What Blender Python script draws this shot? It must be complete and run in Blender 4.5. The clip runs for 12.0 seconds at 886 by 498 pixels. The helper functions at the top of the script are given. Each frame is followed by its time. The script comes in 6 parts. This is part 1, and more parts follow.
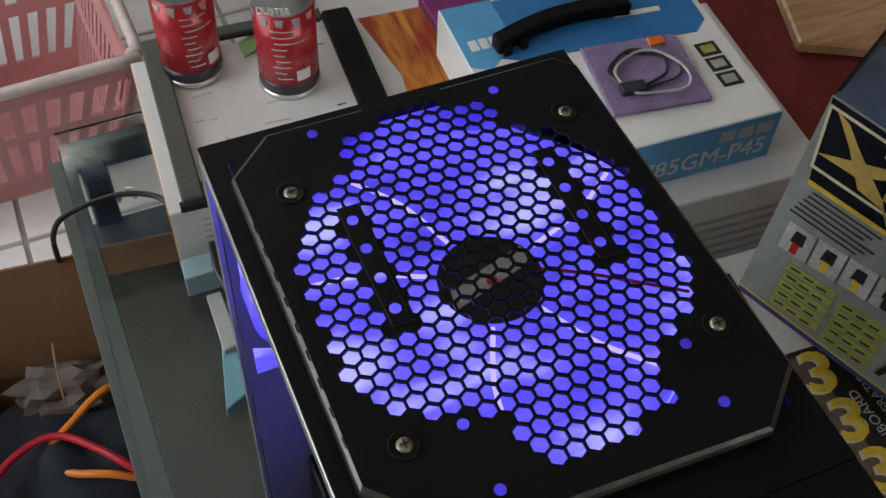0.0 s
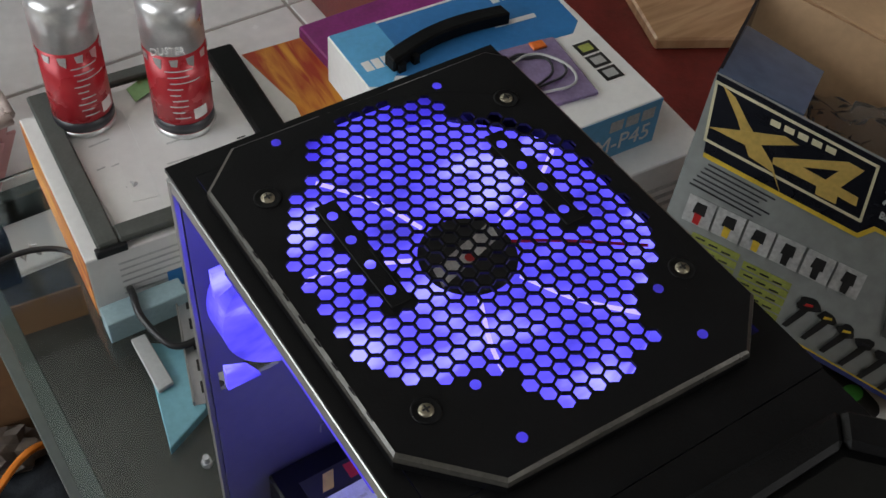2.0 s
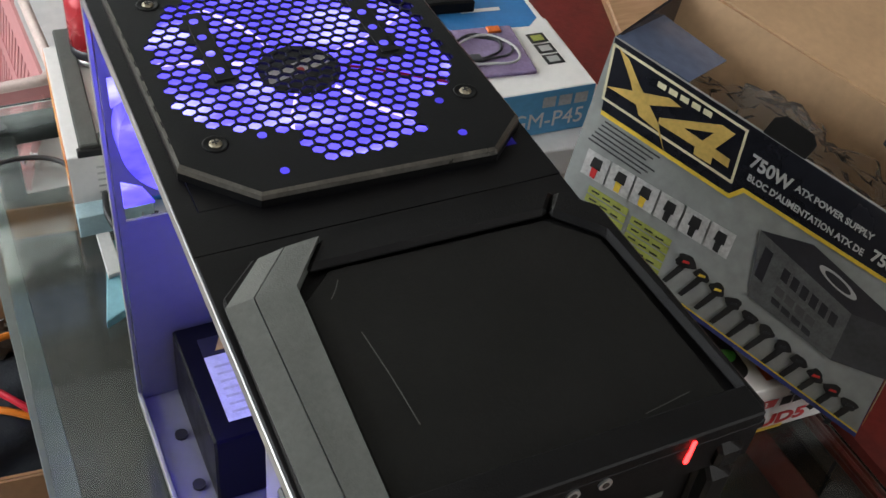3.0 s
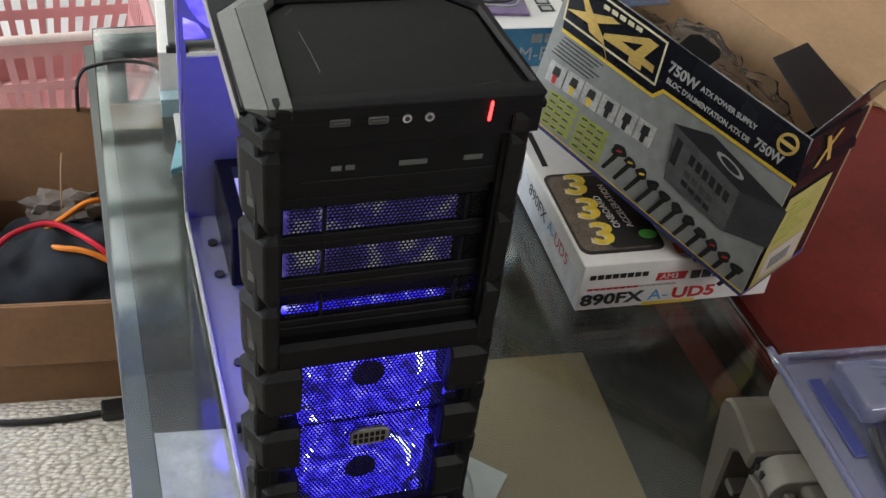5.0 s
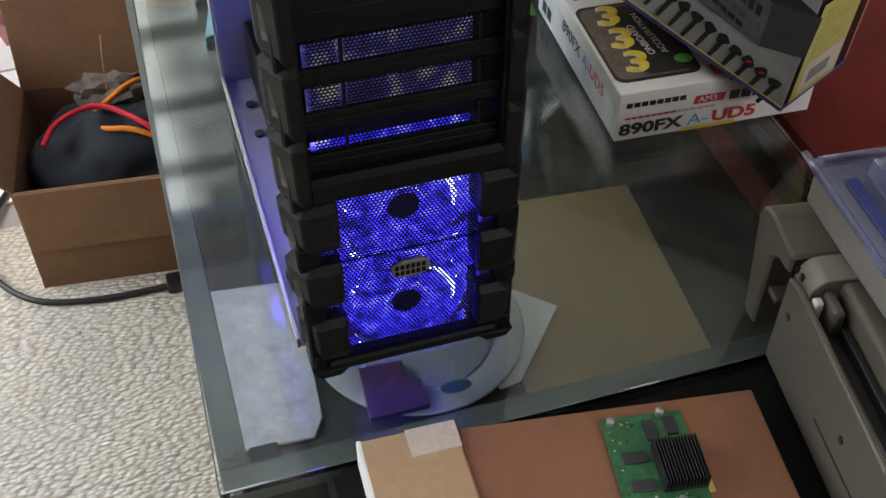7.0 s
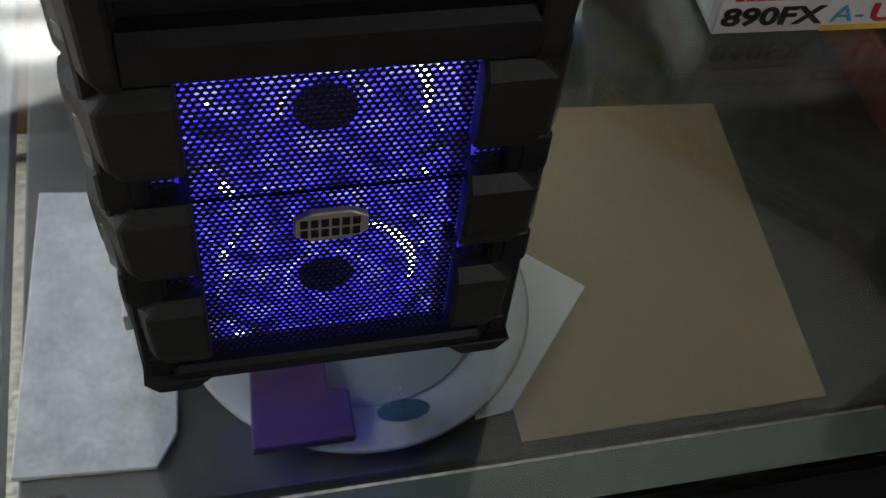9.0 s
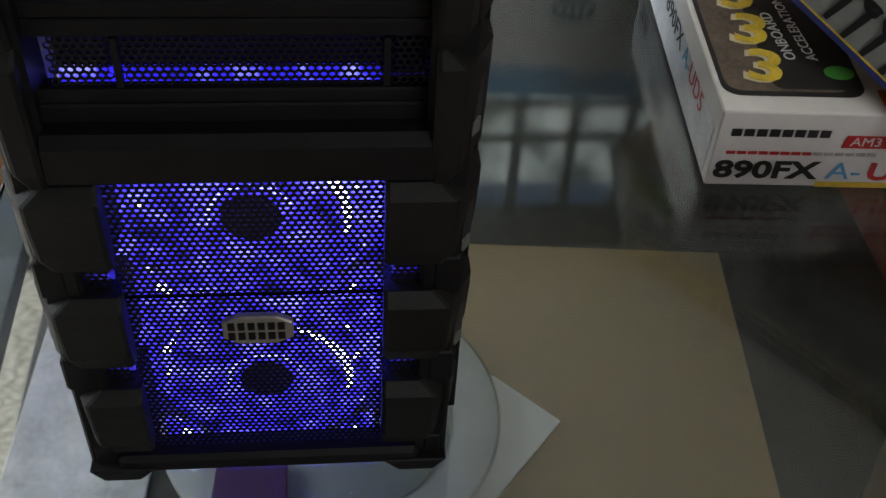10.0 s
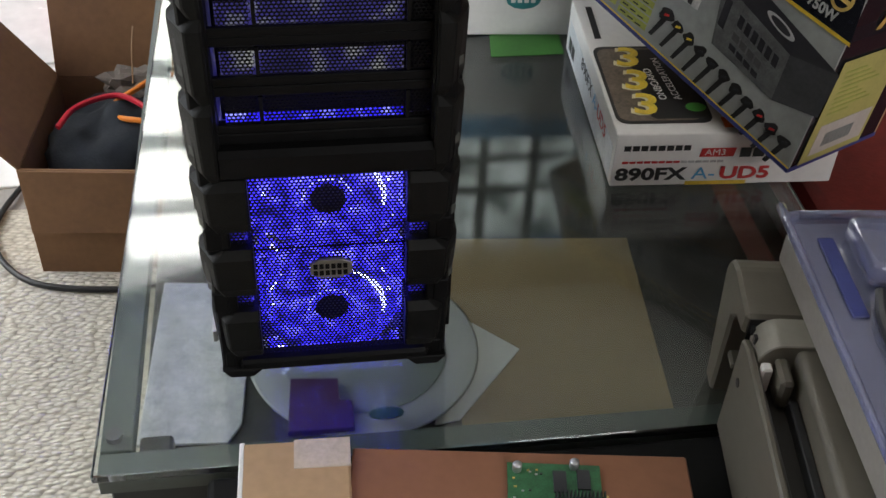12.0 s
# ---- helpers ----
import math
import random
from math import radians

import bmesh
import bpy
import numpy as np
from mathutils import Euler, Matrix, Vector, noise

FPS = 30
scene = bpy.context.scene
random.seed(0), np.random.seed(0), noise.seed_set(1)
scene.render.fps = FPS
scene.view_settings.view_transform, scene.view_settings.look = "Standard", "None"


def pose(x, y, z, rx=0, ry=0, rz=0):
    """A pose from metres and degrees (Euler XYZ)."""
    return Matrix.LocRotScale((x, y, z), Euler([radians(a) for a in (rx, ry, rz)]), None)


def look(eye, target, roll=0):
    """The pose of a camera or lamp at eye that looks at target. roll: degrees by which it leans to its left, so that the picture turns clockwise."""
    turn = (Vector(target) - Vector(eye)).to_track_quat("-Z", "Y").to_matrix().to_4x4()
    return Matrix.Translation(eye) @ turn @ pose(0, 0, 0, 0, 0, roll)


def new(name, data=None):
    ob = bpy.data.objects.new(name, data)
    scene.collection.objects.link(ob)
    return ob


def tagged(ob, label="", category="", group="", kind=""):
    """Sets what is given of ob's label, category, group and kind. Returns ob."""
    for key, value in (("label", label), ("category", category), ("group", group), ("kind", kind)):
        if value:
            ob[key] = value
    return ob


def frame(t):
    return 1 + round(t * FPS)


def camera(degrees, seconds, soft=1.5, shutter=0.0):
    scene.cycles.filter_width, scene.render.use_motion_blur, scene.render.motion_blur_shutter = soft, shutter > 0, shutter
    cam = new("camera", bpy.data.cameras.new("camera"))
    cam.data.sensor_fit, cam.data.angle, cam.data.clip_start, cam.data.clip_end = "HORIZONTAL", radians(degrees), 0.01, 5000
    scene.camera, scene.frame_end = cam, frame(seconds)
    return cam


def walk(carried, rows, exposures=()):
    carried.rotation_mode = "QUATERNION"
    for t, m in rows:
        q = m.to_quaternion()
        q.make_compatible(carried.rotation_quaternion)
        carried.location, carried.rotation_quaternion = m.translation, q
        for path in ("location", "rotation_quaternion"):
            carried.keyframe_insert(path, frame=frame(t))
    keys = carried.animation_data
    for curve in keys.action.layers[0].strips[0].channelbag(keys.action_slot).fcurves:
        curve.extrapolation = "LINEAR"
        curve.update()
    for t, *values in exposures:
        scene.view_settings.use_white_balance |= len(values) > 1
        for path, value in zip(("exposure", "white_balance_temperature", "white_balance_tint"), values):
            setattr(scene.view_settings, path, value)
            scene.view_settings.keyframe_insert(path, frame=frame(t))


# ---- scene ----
cam = camera(43.4, 12.0)
PATH = [
    (0, (-0.168, 0.061, 0.918), (0.371, 1.179, -0.651), 3.3),
    (0.5, (-0.184, 0.084, 0.925), (0.54, 1.139, -0.612), 4.7),
    (1, (-0.194, 0.07, 0.918), (0.592, 1.052, -0.637), 8.2),
    (1.5, (-0.208, 0.053, 0.931), (0.536, 1.072, -0.621), 7.5),
    (2, (-0.249, 0.052, 0.922), (0.552, 1.094, -0.585), 5.4),
    (2.5, (-0.27, -0.034, 0.916), (0.633, 0.959, -0.566), 8.3),
    (3, (-0.206, -0.225, 0.89), (0.522, 1.042, -0.475), 7.4),
    (3.5, (-0.259, -0.36, 0.928), (0.487, 0.996, -0.338), 6.8),
    (3.7, (-0.297, -0.413, 0.936), (0.494, 0.948, -0.298), 8.5),
    (5.3, (-0.197, -0.667, 0.893), (0.323, 0.792, -0.373), 6.2),
    (5.5, (-0.194, -0.674, 0.887), (0.315, 0.777, -0.392), 5.1),
    (6, (-0.182, -0.695, 0.88), (0.358, 0.718, -0.428), 4.1),
    (6.5, (-0.191, -0.689, 0.871), (0.296, 0.676, -0.508), 2.5),
    (7, (-0.188, -0.699, 0.879), (0.234, 0.648, -0.538), 0.1),
    (7.2, (-0.196, -0.697, 0.876), (0.24, 0.642, -0.545), 1.2),
    (8.8, (-0.066, -0.341, 0.550), (0.331, 0.857, -1.000), 7.0),
    (9, (-0.052, -0.343, 0.553), (0.328, 0.840, -1.012), 7.7),
    (9.5, (0.002, -0.364, 0.563), (0.276, 0.956, -0.913), 7.8),
    (10, (0.044, -0.388, 0.571), (0.227, 1.022, -0.833), 4.0),
    (10.5, (0.002, -0.661, 0.753), (0.247, 0.851, -0.532), 2.2),
    (11, (-0.024, -0.726, 0.824), (0.214, 0.769, -0.483), 2.0),
    (11.5, (-0.039, -0.717, 0.819), (0.225, 0.753, -0.511), 3.1),
    (12, (-0.022, -0.724, 0.784), (0.224, 0.761, -0.532), 2.7),
]
walk(cam, [(t, look(eye, target, roll)) for t, eye, target, roll in PATH],
     [(0, -0.6), (2.5, -0.4), (3.0, 0.25), (3.4, 0.5), (5.5, 0.35), (7.2, 0.15), (9.0, 0.0), (10.0, 0.0), (10.6, 0.15), (12, 0.1)])

# ---- light ----
world = bpy.data.worlds.new("world")
scene.world = world
world.use_nodes = True
wn = world.node_tree.nodes
sky = wn.new("ShaderNodeTexSky")
sky.sky_type, sky.sun_disc = "NISHITA", False
sky.sun_elevation, sky.sun_rotation = radians(38), radians(250)
world.node_tree.links.new(sky.outputs[0], wn["Background"].inputs[0])
wn["Background"].inputs[1].default_value = 0.12


def lamp(name, kind, energy, color, m, size=0.1, size_y=0.0):
    data = bpy.data.lights.new(name, kind)
    data.energy, data.color = energy, color
    if kind == "AREA":
        data.shape, data.size, data.size_y = "RECTANGLE", size, size_y or size
    else:
        data.shadow_soft_size = size
    ob = new(name, data)
    ob.matrix_world = m
    return ob


lamp("west_window_light", "AREA", 62, (0.93, 0.97, 1.0), look((-2.28, 0.9, 1.15), (0, 0.5, 0)), 2.0, 1.5)
lamp("south_window_light", "AREA", 33, (1.0, 0.98, 0.95), look((1.3, -2.17, 1.2), (0.5, 0.3, 0)), 1.5, 1.1)
lamp("north_window_light", "AREA", 8, (1.0, 0.98, 0.95), look((-0.82, 2.88, 1.6), (0.0, 0.8, 0.0)), 0.65, 1.4)
BLUE = (0.06, 0.05, 1.0)
lamp("top_fan_leds", "POINT", 0.35, BLUE, pose(-0.06, 0.36, 0.42), 0.01)
lamp("top_fan_leds", "POINT", 0.35, BLUE, pose(0.05, 0.30, 0.42), 0.01)
lamp("rear_fan_leds", "POINT", 0.3, (0.08, 0.06, 1.0), pose(-0.06, 0.44, 0.36), 0.01)
lamp("front_fan_leds", "POINT", 0.2, BLUE, pose(0.0, 0.10, 0.2), 0.01)
lamp("front_fan_leds", "POINT", 0.2, BLUE, pose(0.0, 0.10, 0.06), 0.01)
# added fill lamp for the case interior, not one of the fans' LEDs
lamp("case_fill_light", "POINT", 0.11, (0.14, 0.1, 1.0), pose(-0.095, 0.25, 0.16), 0.02)


# ---- materials ----
def mat(name, color, rough=0.6, metal=0.0, var=0.15, scale=30.0, bump=0.0, bscale=200.0, wear=0.0, **kw):
    m = bpy.data.materials.new(name)
    m.use_nodes = True
    nt, N = m.node_tree, m.node_tree.nodes
    L = nt.links.new
    b = N["Principled BSDF"]
    b.inputs["Roughness"].default_value = rough
    b.inputs["Metallic"].default_value = metal
    for k, v in kw.items():
        b.inputs[k.replace("_", " ")].default_value = v
    co = N.new("ShaderNodeTexCoord")
    n1, n2 = N.new("ShaderNodeTexNoise"), N.new("ShaderNodeTexNoise")
    n1.inputs["Scale"].default_value, n1.inputs["Detail"].default_value = scale, 5
    n2.inputs["Scale"].default_value, n2.inputs["Detail"].default_value = scale * 7, 3
    L(co.outputs["Object"], n1.inputs["Vector"])
    L(co.outputs["Object"], n2.inputs["Vector"])
    mix = N.new("ShaderNodeMix")
    mix.data_type = "FLOAT"
    mix.inputs[0].default_value = 0.4
    L(n1.outputs["Fac"], mix.inputs[2])
    L(n2.outputs["Fac"], mix.inputs[3])
    ramp = N.new("ShaderNodeValToRGB")
    lo, hi = [max(0, c * (1 - var)) for c in color], [min(1, c * (1 + var)) for c in color]
    ramp.color_ramp.elements[0].color, ramp.color_ramp.elements[1].color = (*lo, 1), (*hi, 1)
    ramp.color_ramp.elements[0].position, ramp.color_ramp.elements[1].position = 0.3, 0.7
    L(mix.outputs[0], ramp.inputs[0])
    L(ramp.outputs[0], b.inputs["Base Color"])
    rr = N.new("ShaderNodeMapRange")
    rr.inputs[3].default_value, rr.inputs[4].default_value = max(0, rough - 0.08 - wear), min(1, rough + 0.08 + wear)
    L(n1.outputs["Fac"], rr.inputs[0])
    L(rr.outputs[0], b.inputs["Roughness"])
    if bump:
        n3, bu = N.new("ShaderNodeTexNoise"), N.new("ShaderNodeBump")
        n3.inputs["Scale"].default_value, n3.inputs["Detail"].default_value = bscale, 4
        bu.inputs["Strength"].default_value, bu.inputs["Distance"].default_value = bump, 0.001
        L(co.outputs["Object"], n3.inputs["Vector"])
        L(n3.outputs["Fac"], bu.inputs["Height"])
        L(bu.outputs[0], b.inputs["Normal"])
    return m


def glow(name, color, strength, base=(0.05, 0.05, 0.1)):
    return mat(name, base, 0.3, Emission_Color=(*color, 1), Emission_Strength=strength)


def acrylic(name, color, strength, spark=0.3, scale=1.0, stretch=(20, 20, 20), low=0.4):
    # clear fan plastic: LED light put in as emission, noise adds brighter streaks
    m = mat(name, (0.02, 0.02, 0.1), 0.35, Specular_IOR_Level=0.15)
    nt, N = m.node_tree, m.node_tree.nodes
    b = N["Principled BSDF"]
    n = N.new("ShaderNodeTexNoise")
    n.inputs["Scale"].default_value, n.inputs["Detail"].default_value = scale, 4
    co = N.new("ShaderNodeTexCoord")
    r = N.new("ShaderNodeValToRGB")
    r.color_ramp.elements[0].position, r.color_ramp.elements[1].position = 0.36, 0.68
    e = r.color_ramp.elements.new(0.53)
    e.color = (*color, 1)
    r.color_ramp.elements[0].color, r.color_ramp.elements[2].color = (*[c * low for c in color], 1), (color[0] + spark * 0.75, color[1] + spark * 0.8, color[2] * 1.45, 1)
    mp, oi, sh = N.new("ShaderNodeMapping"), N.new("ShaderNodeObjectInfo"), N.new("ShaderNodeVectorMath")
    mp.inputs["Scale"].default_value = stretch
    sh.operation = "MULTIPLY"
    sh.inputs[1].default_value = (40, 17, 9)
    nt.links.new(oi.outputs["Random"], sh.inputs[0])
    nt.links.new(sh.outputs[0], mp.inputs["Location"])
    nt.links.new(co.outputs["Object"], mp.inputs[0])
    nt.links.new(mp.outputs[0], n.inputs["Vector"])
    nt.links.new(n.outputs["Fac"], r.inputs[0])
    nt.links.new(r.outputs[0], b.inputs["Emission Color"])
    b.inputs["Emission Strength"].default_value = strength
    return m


def wood(name, dark, light, stretch, scale=8.0, rough=0.4):
    m = mat(name, dark, rough, bump=0.15, bscale=150)
    nt, N = m.node_tree, m.node_tree.nodes
    b = N["Principled BSDF"]
    co, mp, n, r = N.new("ShaderNodeTexCoord"), N.new("ShaderNodeMapping"), N.new("ShaderNodeTexNoise"), N.new("ShaderNodeValToRGB")
    mp.inputs["Scale"].default_value = stretch
    n.inputs["Scale"].default_value, n.inputs["Detail"].default_value, n.inputs["Distortion"].default_value = scale, 6, 1.2
    r.color_ramp.elements[0].position, r.color_ramp.elements[1].position = 0.35, 0.66
    r.color_ramp.elements[0].color, r.color_ramp.elements[1].color = (*dark, 1), (*light, 1)
    nt.links.new(co.outputs["Object"], mp.inputs[0])
    nt.links.new(mp.outputs[0], n.inputs["Vector"])
    nt.links.new(n.outputs["Fac"], r.inputs[0])
    nt.links.new(r.outputs[0], b.inputs["Base Color"])
    return m


def clear(name, color, rough=0.02, ior=1.5):
    return mat(name, color, rough, var=0.02, scale=6, Transmission_Weight=1.0, IOR=ior)


def berber(name):
    # looped wool: rows of fat loops with dark gaps
    m = mat(name, (0.6, 0.54, 0.45), 0.95)
    nt, N = m.node_tree, m.node_tree.nodes
    L = nt.links.new
    b = N["Principled BSDF"]
    co, mp, vo, wob, add = N.new("ShaderNodeTexCoord"), N.new("ShaderNodeMapping"), N.new("ShaderNodeTexVoronoi"), N.new("ShaderNodeTexNoise"), N.new("ShaderNodeMixRGB")
    mp.inputs["Scale"].default_value = (78, 150, 78)
    mp.inputs["Rotation"].default_value = (0, 0, 0.35)
    vo.inputs["Randomness"].default_value = 0.75
    vo.inputs["Scale"].default_value = 1.0
    r, bu = N.new("ShaderNodeValToRGB"), N.new("ShaderNodeBump")
    r.color_ramp.elements[0].position, r.color_ramp.elements[1].position = 0.3, 0.85
    r.color_ramp.elements[0].color, r.color_ramp.elements[1].color = (0.82, 0.77, 0.66, 1), (0.5, 0.45, 0.36, 1)
    wob.inputs["Scale"].default_value = 9
    add.blend_type, add.inputs[0].default_value = "MULTIPLY", 0.2
    L(co.outputs["Object"], mp.inputs[0])
    L(mp.outputs[0], vo.inputs["Vector"])
    L(vo.outputs["Distance"], r.inputs[0])
    L(co.outputs["Object"], wob.inputs["Vector"])
    L(r.outputs[0], add.inputs[1])
    L(wob.outputs["Fac"], add.inputs[2])
    L(add.outputs[0], b.inputs["Base Color"])
    bu.invert, bu.inputs["Strength"].default_value, bu.inputs["Distance"].default_value = True, 0.9, 0.006
    L(vo.outputs["Distance"], bu.inputs["Height"])
    L(bu.outputs[0], b.inputs["Normal"])
    return m


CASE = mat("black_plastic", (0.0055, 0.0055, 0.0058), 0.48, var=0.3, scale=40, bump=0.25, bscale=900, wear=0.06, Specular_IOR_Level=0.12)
# grey plastic; on the left top trim it stands for lit black
CASE_G = mat("grey_and_lit_black_plastic", (0.075, 0.08, 0.073), 0.45, var=0.2, scale=50, bump=0.25, bscale=900, Specular_IOR_Level=0.28)
STEEL_B = mat("black_painted_steel", (0.0055, 0.0055, 0.006), 0.36, var=0.25, scale=40, bump=0.12, bscale=700, wear=0.04, Specular_IOR_Level=0.14)
STEEL = mat("zinc_steel", (0.55, 0.56, 0.58), 0.38, 0.85, var=0.12, scale=25, bump=0.05)
BRIGHT = mat("cut_steel_edge", (0.4, 0.4, 0.38), 0.4, 0.9, var=0.1)
# glow colours for the fan LEDs and for drawn glints of their light
LED_GLINT_W = glow("white_blue_led_and_glint", (0.55, 0.6, 1.0), 7.5)
GLINT_B = glow("blue_white_glint", (0.22, 0.22, 1.0), 4.5)
SOCK = mat("dark_socket_steel", (0.12, 0.12, 0.12), 0.45, 0.6)
LED_R = glow("red_led", (1.0, 0.02, 0.02), 9.0, (0.3, 0.0, 0.0))
# fan plastics glow by themselves; brightness of the LED light sits in their colours
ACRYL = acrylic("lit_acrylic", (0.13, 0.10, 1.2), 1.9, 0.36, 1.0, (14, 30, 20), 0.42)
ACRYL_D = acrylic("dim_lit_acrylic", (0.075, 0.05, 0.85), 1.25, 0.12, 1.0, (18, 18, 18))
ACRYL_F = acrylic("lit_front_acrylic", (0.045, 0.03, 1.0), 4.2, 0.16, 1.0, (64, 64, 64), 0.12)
RIBLIT = glow("blade_glint", (0.42, 0.34, 1.25), 2.2)
RIBM = mat("matt_black_plastic", (0.0075, 0.0075, 0.0072), 0.5, var=0.3, scale=40, bump=0.3, bscale=900, Specular_IOR_Level=0.15)
HUBM = mat("fan_hub_black", (0.012, 0.012, 0.012), 0.4)
STICK = mat("hub_sticker", (0.6, 0.58, 0.56), 0.5, var=0.35, scale=90)
GLASS = clear("table_glass", (0.86, 0.93, 0.9), 0.0)
EDGE = mat("glass_edge", (0.42, 0.55, 0.5), 0.25, var=0.25, scale=60)
BEAM = mat("black_frame_metal", (0.02, 0.022, 0.022), 0.4, 0.3)
SHELF = mat("grey_shelf_board", (0.04, 0.038, 0.034), 0.5, var=0.5, scale=9, bump=0.2, bscale=60)
CARPET = berber("berber_carpet")
TILE = mat("white_floor_tile", (0.84, 0.83, 0.82), 0.25, var=0.12, scale=5)
GROUT = mat("tile_grout", (0.4, 0.37, 0.34), 0.9)
WALL = mat("cream_wall_paint", (0.5, 0.46, 0.4), 0.8, var=0.06, scale=4, bump=0.1, bscale=80)
WALL_D = wood("dark_timber_wall", (0.05, 0.03, 0.02), (0.10, 0.06, 0.04), (1, 1, 0.1), 5)
CEIL = mat("ceiling_paint", (0.7, 0.69, 0.66), 0.9, var=0.05, scale=4)
LEATHER = mat("red_leather", (0.16, 0.022, 0.018), 0.38, var=0.3, scale=14, bump=0.4, bscale=260)
KRAFT = mat("kraft_cardboard", (0.42, 0.27, 0.15), 0.75, var=0.14, scale=16, bump=0.2, bscale=120)
KRAFT_D = mat("brown_carton_board", (0.24, 0.125, 0.058), 0.75, var=0.16, scale=14, bump=0.2, bscale=120)
BROWN = mat("red_brown_carton", (0.24, 0.10, 0.05), 0.6, var=0.12, scale=14, bump=0.1)
OAK = wood("oak_veneer", (0.35, 0.2, 0.1), (0.5, 0.32, 0.18), (1, 8, 1), 6)
RAIL = mat("grey_green_rail", (0.07, 0.082, 0.073), 0.5, var=0.15, scale=20)
PAPER = mat("white_paper", (0.72, 0.71, 0.69), 0.7, var=0.07, scale=12, bump=0.1, bscale=60)
WHITE = mat("white_box_print", (0.74, 0.73, 0.71), 0.45, var=0.07, scale=18)
OFFW = mat("grey_white_print", (0.46, 0.46, 0.45), 0.45, var=0.35, scale=40)
BLUEB = mat("blue_box_print", (0.03, 0.17, 0.42), 0.4, var=0.15, scale=20)
SKYB = mat("light_blue_print", (0.1, 0.36, 0.62), 0.4, var=0.15, scale=20)
INK = mat("black_ink", (0.02, 0.02, 0.02), 0.45, var=0.2)
GREYP = mat("grey_box_print", (0.27, 0.285, 0.275), 0.42, var=0.28, scale=10)
GREYL = mat("light_grey_print", (0.42, 0.43, 0.42), 0.42, var=0.12, scale=30)
GOLD = mat("gold_print", (0.62, 0.43, 0.12), 0.38, 0.2, var=0.25, scale=30)
CREAM = mat("cream_print", (0.68, 0.62, 0.42), 0.45)
YELL = mat("yellow_print", (0.72, 0.5, 0.05), 0.45, var=0.2)
LIME = mat("lime_print", (0.32, 0.35, 0.08), 0.45, var=0.25, scale=60)
NAVY = mat("navy_print", (0.04, 0.05, 0.2), 0.45)
REDP = mat("red_print", (0.5, 0.03, 0.03), 0.4, var=0.12)
ORANGE = mat("orange_print", (0.65, 0.14, 0.02), 0.38, var=0.6, scale=14)
FLAME = wood("flame_print", (0.42, 0.04, 0.01), (0.85, 0.42, 0.05), (9, 1.5, 6), 5.0)
TEAL = mat("teal_print", (0.03, 0.2, 0.21), 0.45)
SILVER = mat("silver_can", (0.6, 0.6, 0.6), 0.3, 0.7)
CANRED = mat("can_red", (0.42, 0.02, 0.03), 0.28, 0.15, var=0.12, scale=20)
PINK = mat("pink_plastic", (0.62, 0.3, 0.3), 0.42, var=0.08, scale=6)
PINKL = mat("pale_rim_plastic", (0.72, 0.6, 0.55), 0.4)
SCREWM = mat("dull_brassy_steel", (0.3, 0.27, 0.2), 0.4, 0.8, var=0.2)
# black gloss card; the blue is reflected sky put into the base colour
FLAPM = mat("black_card_sky_sheen", (0.085, 0.125, 0.21), 0.2, var=0.3, scale=8, wear=0.08)
BAG = mat("dark_grey_fabric", (0.012, 0.016, 0.022), 0.85, var=0.3, scale=20, bump=0.7, bscale=250)
CORD = mat("black_rubber_cord", (0.015, 0.015, 0.016), 0.4)
ORC = mat("orange_cable", (0.75, 0.22, 0.02), 0.4)
RDC = mat("red_cable", (0.5, 0.01, 0.03), 0.35)
PCB = mat("green_circuit_board", (0.03, 0.13, 0.05), 0.4, var=0.6, scale=90)
CHIP = mat("memory_chip", (0.03, 0.03, 0.035), 0.35)
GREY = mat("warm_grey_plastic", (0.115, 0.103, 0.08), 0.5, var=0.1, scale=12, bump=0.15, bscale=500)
# darker copy of the grey, shade of the recesses put into its colour
GREY_D = mat("shaded_recess_plastic", (0.025, 0.023, 0.02), 0.6)
BLIST = mat("blister_plastic", (0.40, 0.42, 0.62), 0.04, var=0.15, scale=14, Transmission_Weight=0.7, IOR=1.4, Coat_Weight=1.0, bump=0.35, bscale=16)
FILM = mat("clear_plastic_bag", (0.9, 0.88, 0.85), 0.06, var=0.08, scale=20, Transmission_Weight=0.96, IOR=1.09, bump=1.0, bscale=45)
# paler grey that stands for the glint on the grille plate's bevel
BEVEL = mat("bevel_glint_grey", (0.09, 0.085, 0.075), 0.3, 0.5, var=0.4, scale=60)
PURP = mat("purple_plastic", (0.5, 0.4, 0.62), 0.15, var=0.25, scale=40, bump=0.8, bscale=60, Transmission_Weight=0.6, IOR=1.25)
PURB = mat("purple_card", (0.05, 0.018, 0.058), 0.5, var=0.2)
BLACKP = mat("black_gloss_card", (0.012, 0.013, 0.018), 0.22, var=0.3, scale=8, wear=0.08)


# ---- mesh helpers ----
def part(name, bm, material, parent=None, label="", smooth=False, m=None):
    me = bpy.data.meshes.new(name)
    bmesh.ops.recalc_face_normals(bm, faces=bm.faces)
    bm.to_mesh(me)
    bm.free()
    me.materials.append(material)
    if smooth:
        for p in me.polygons:
            p.use_smooth = True
    ob = new(name, me)
    ob.parent = parent
    if m is not None:
        ob.matrix_basis = m
    return tagged(ob, label)


def thing(name, label, category, m=None, group="", kind=""):
    e = tagged(new(name), label, category, group, kind)
    e.empty_display_size = 0.02
    if m is not None:
        e.matrix_basis = m
    return e


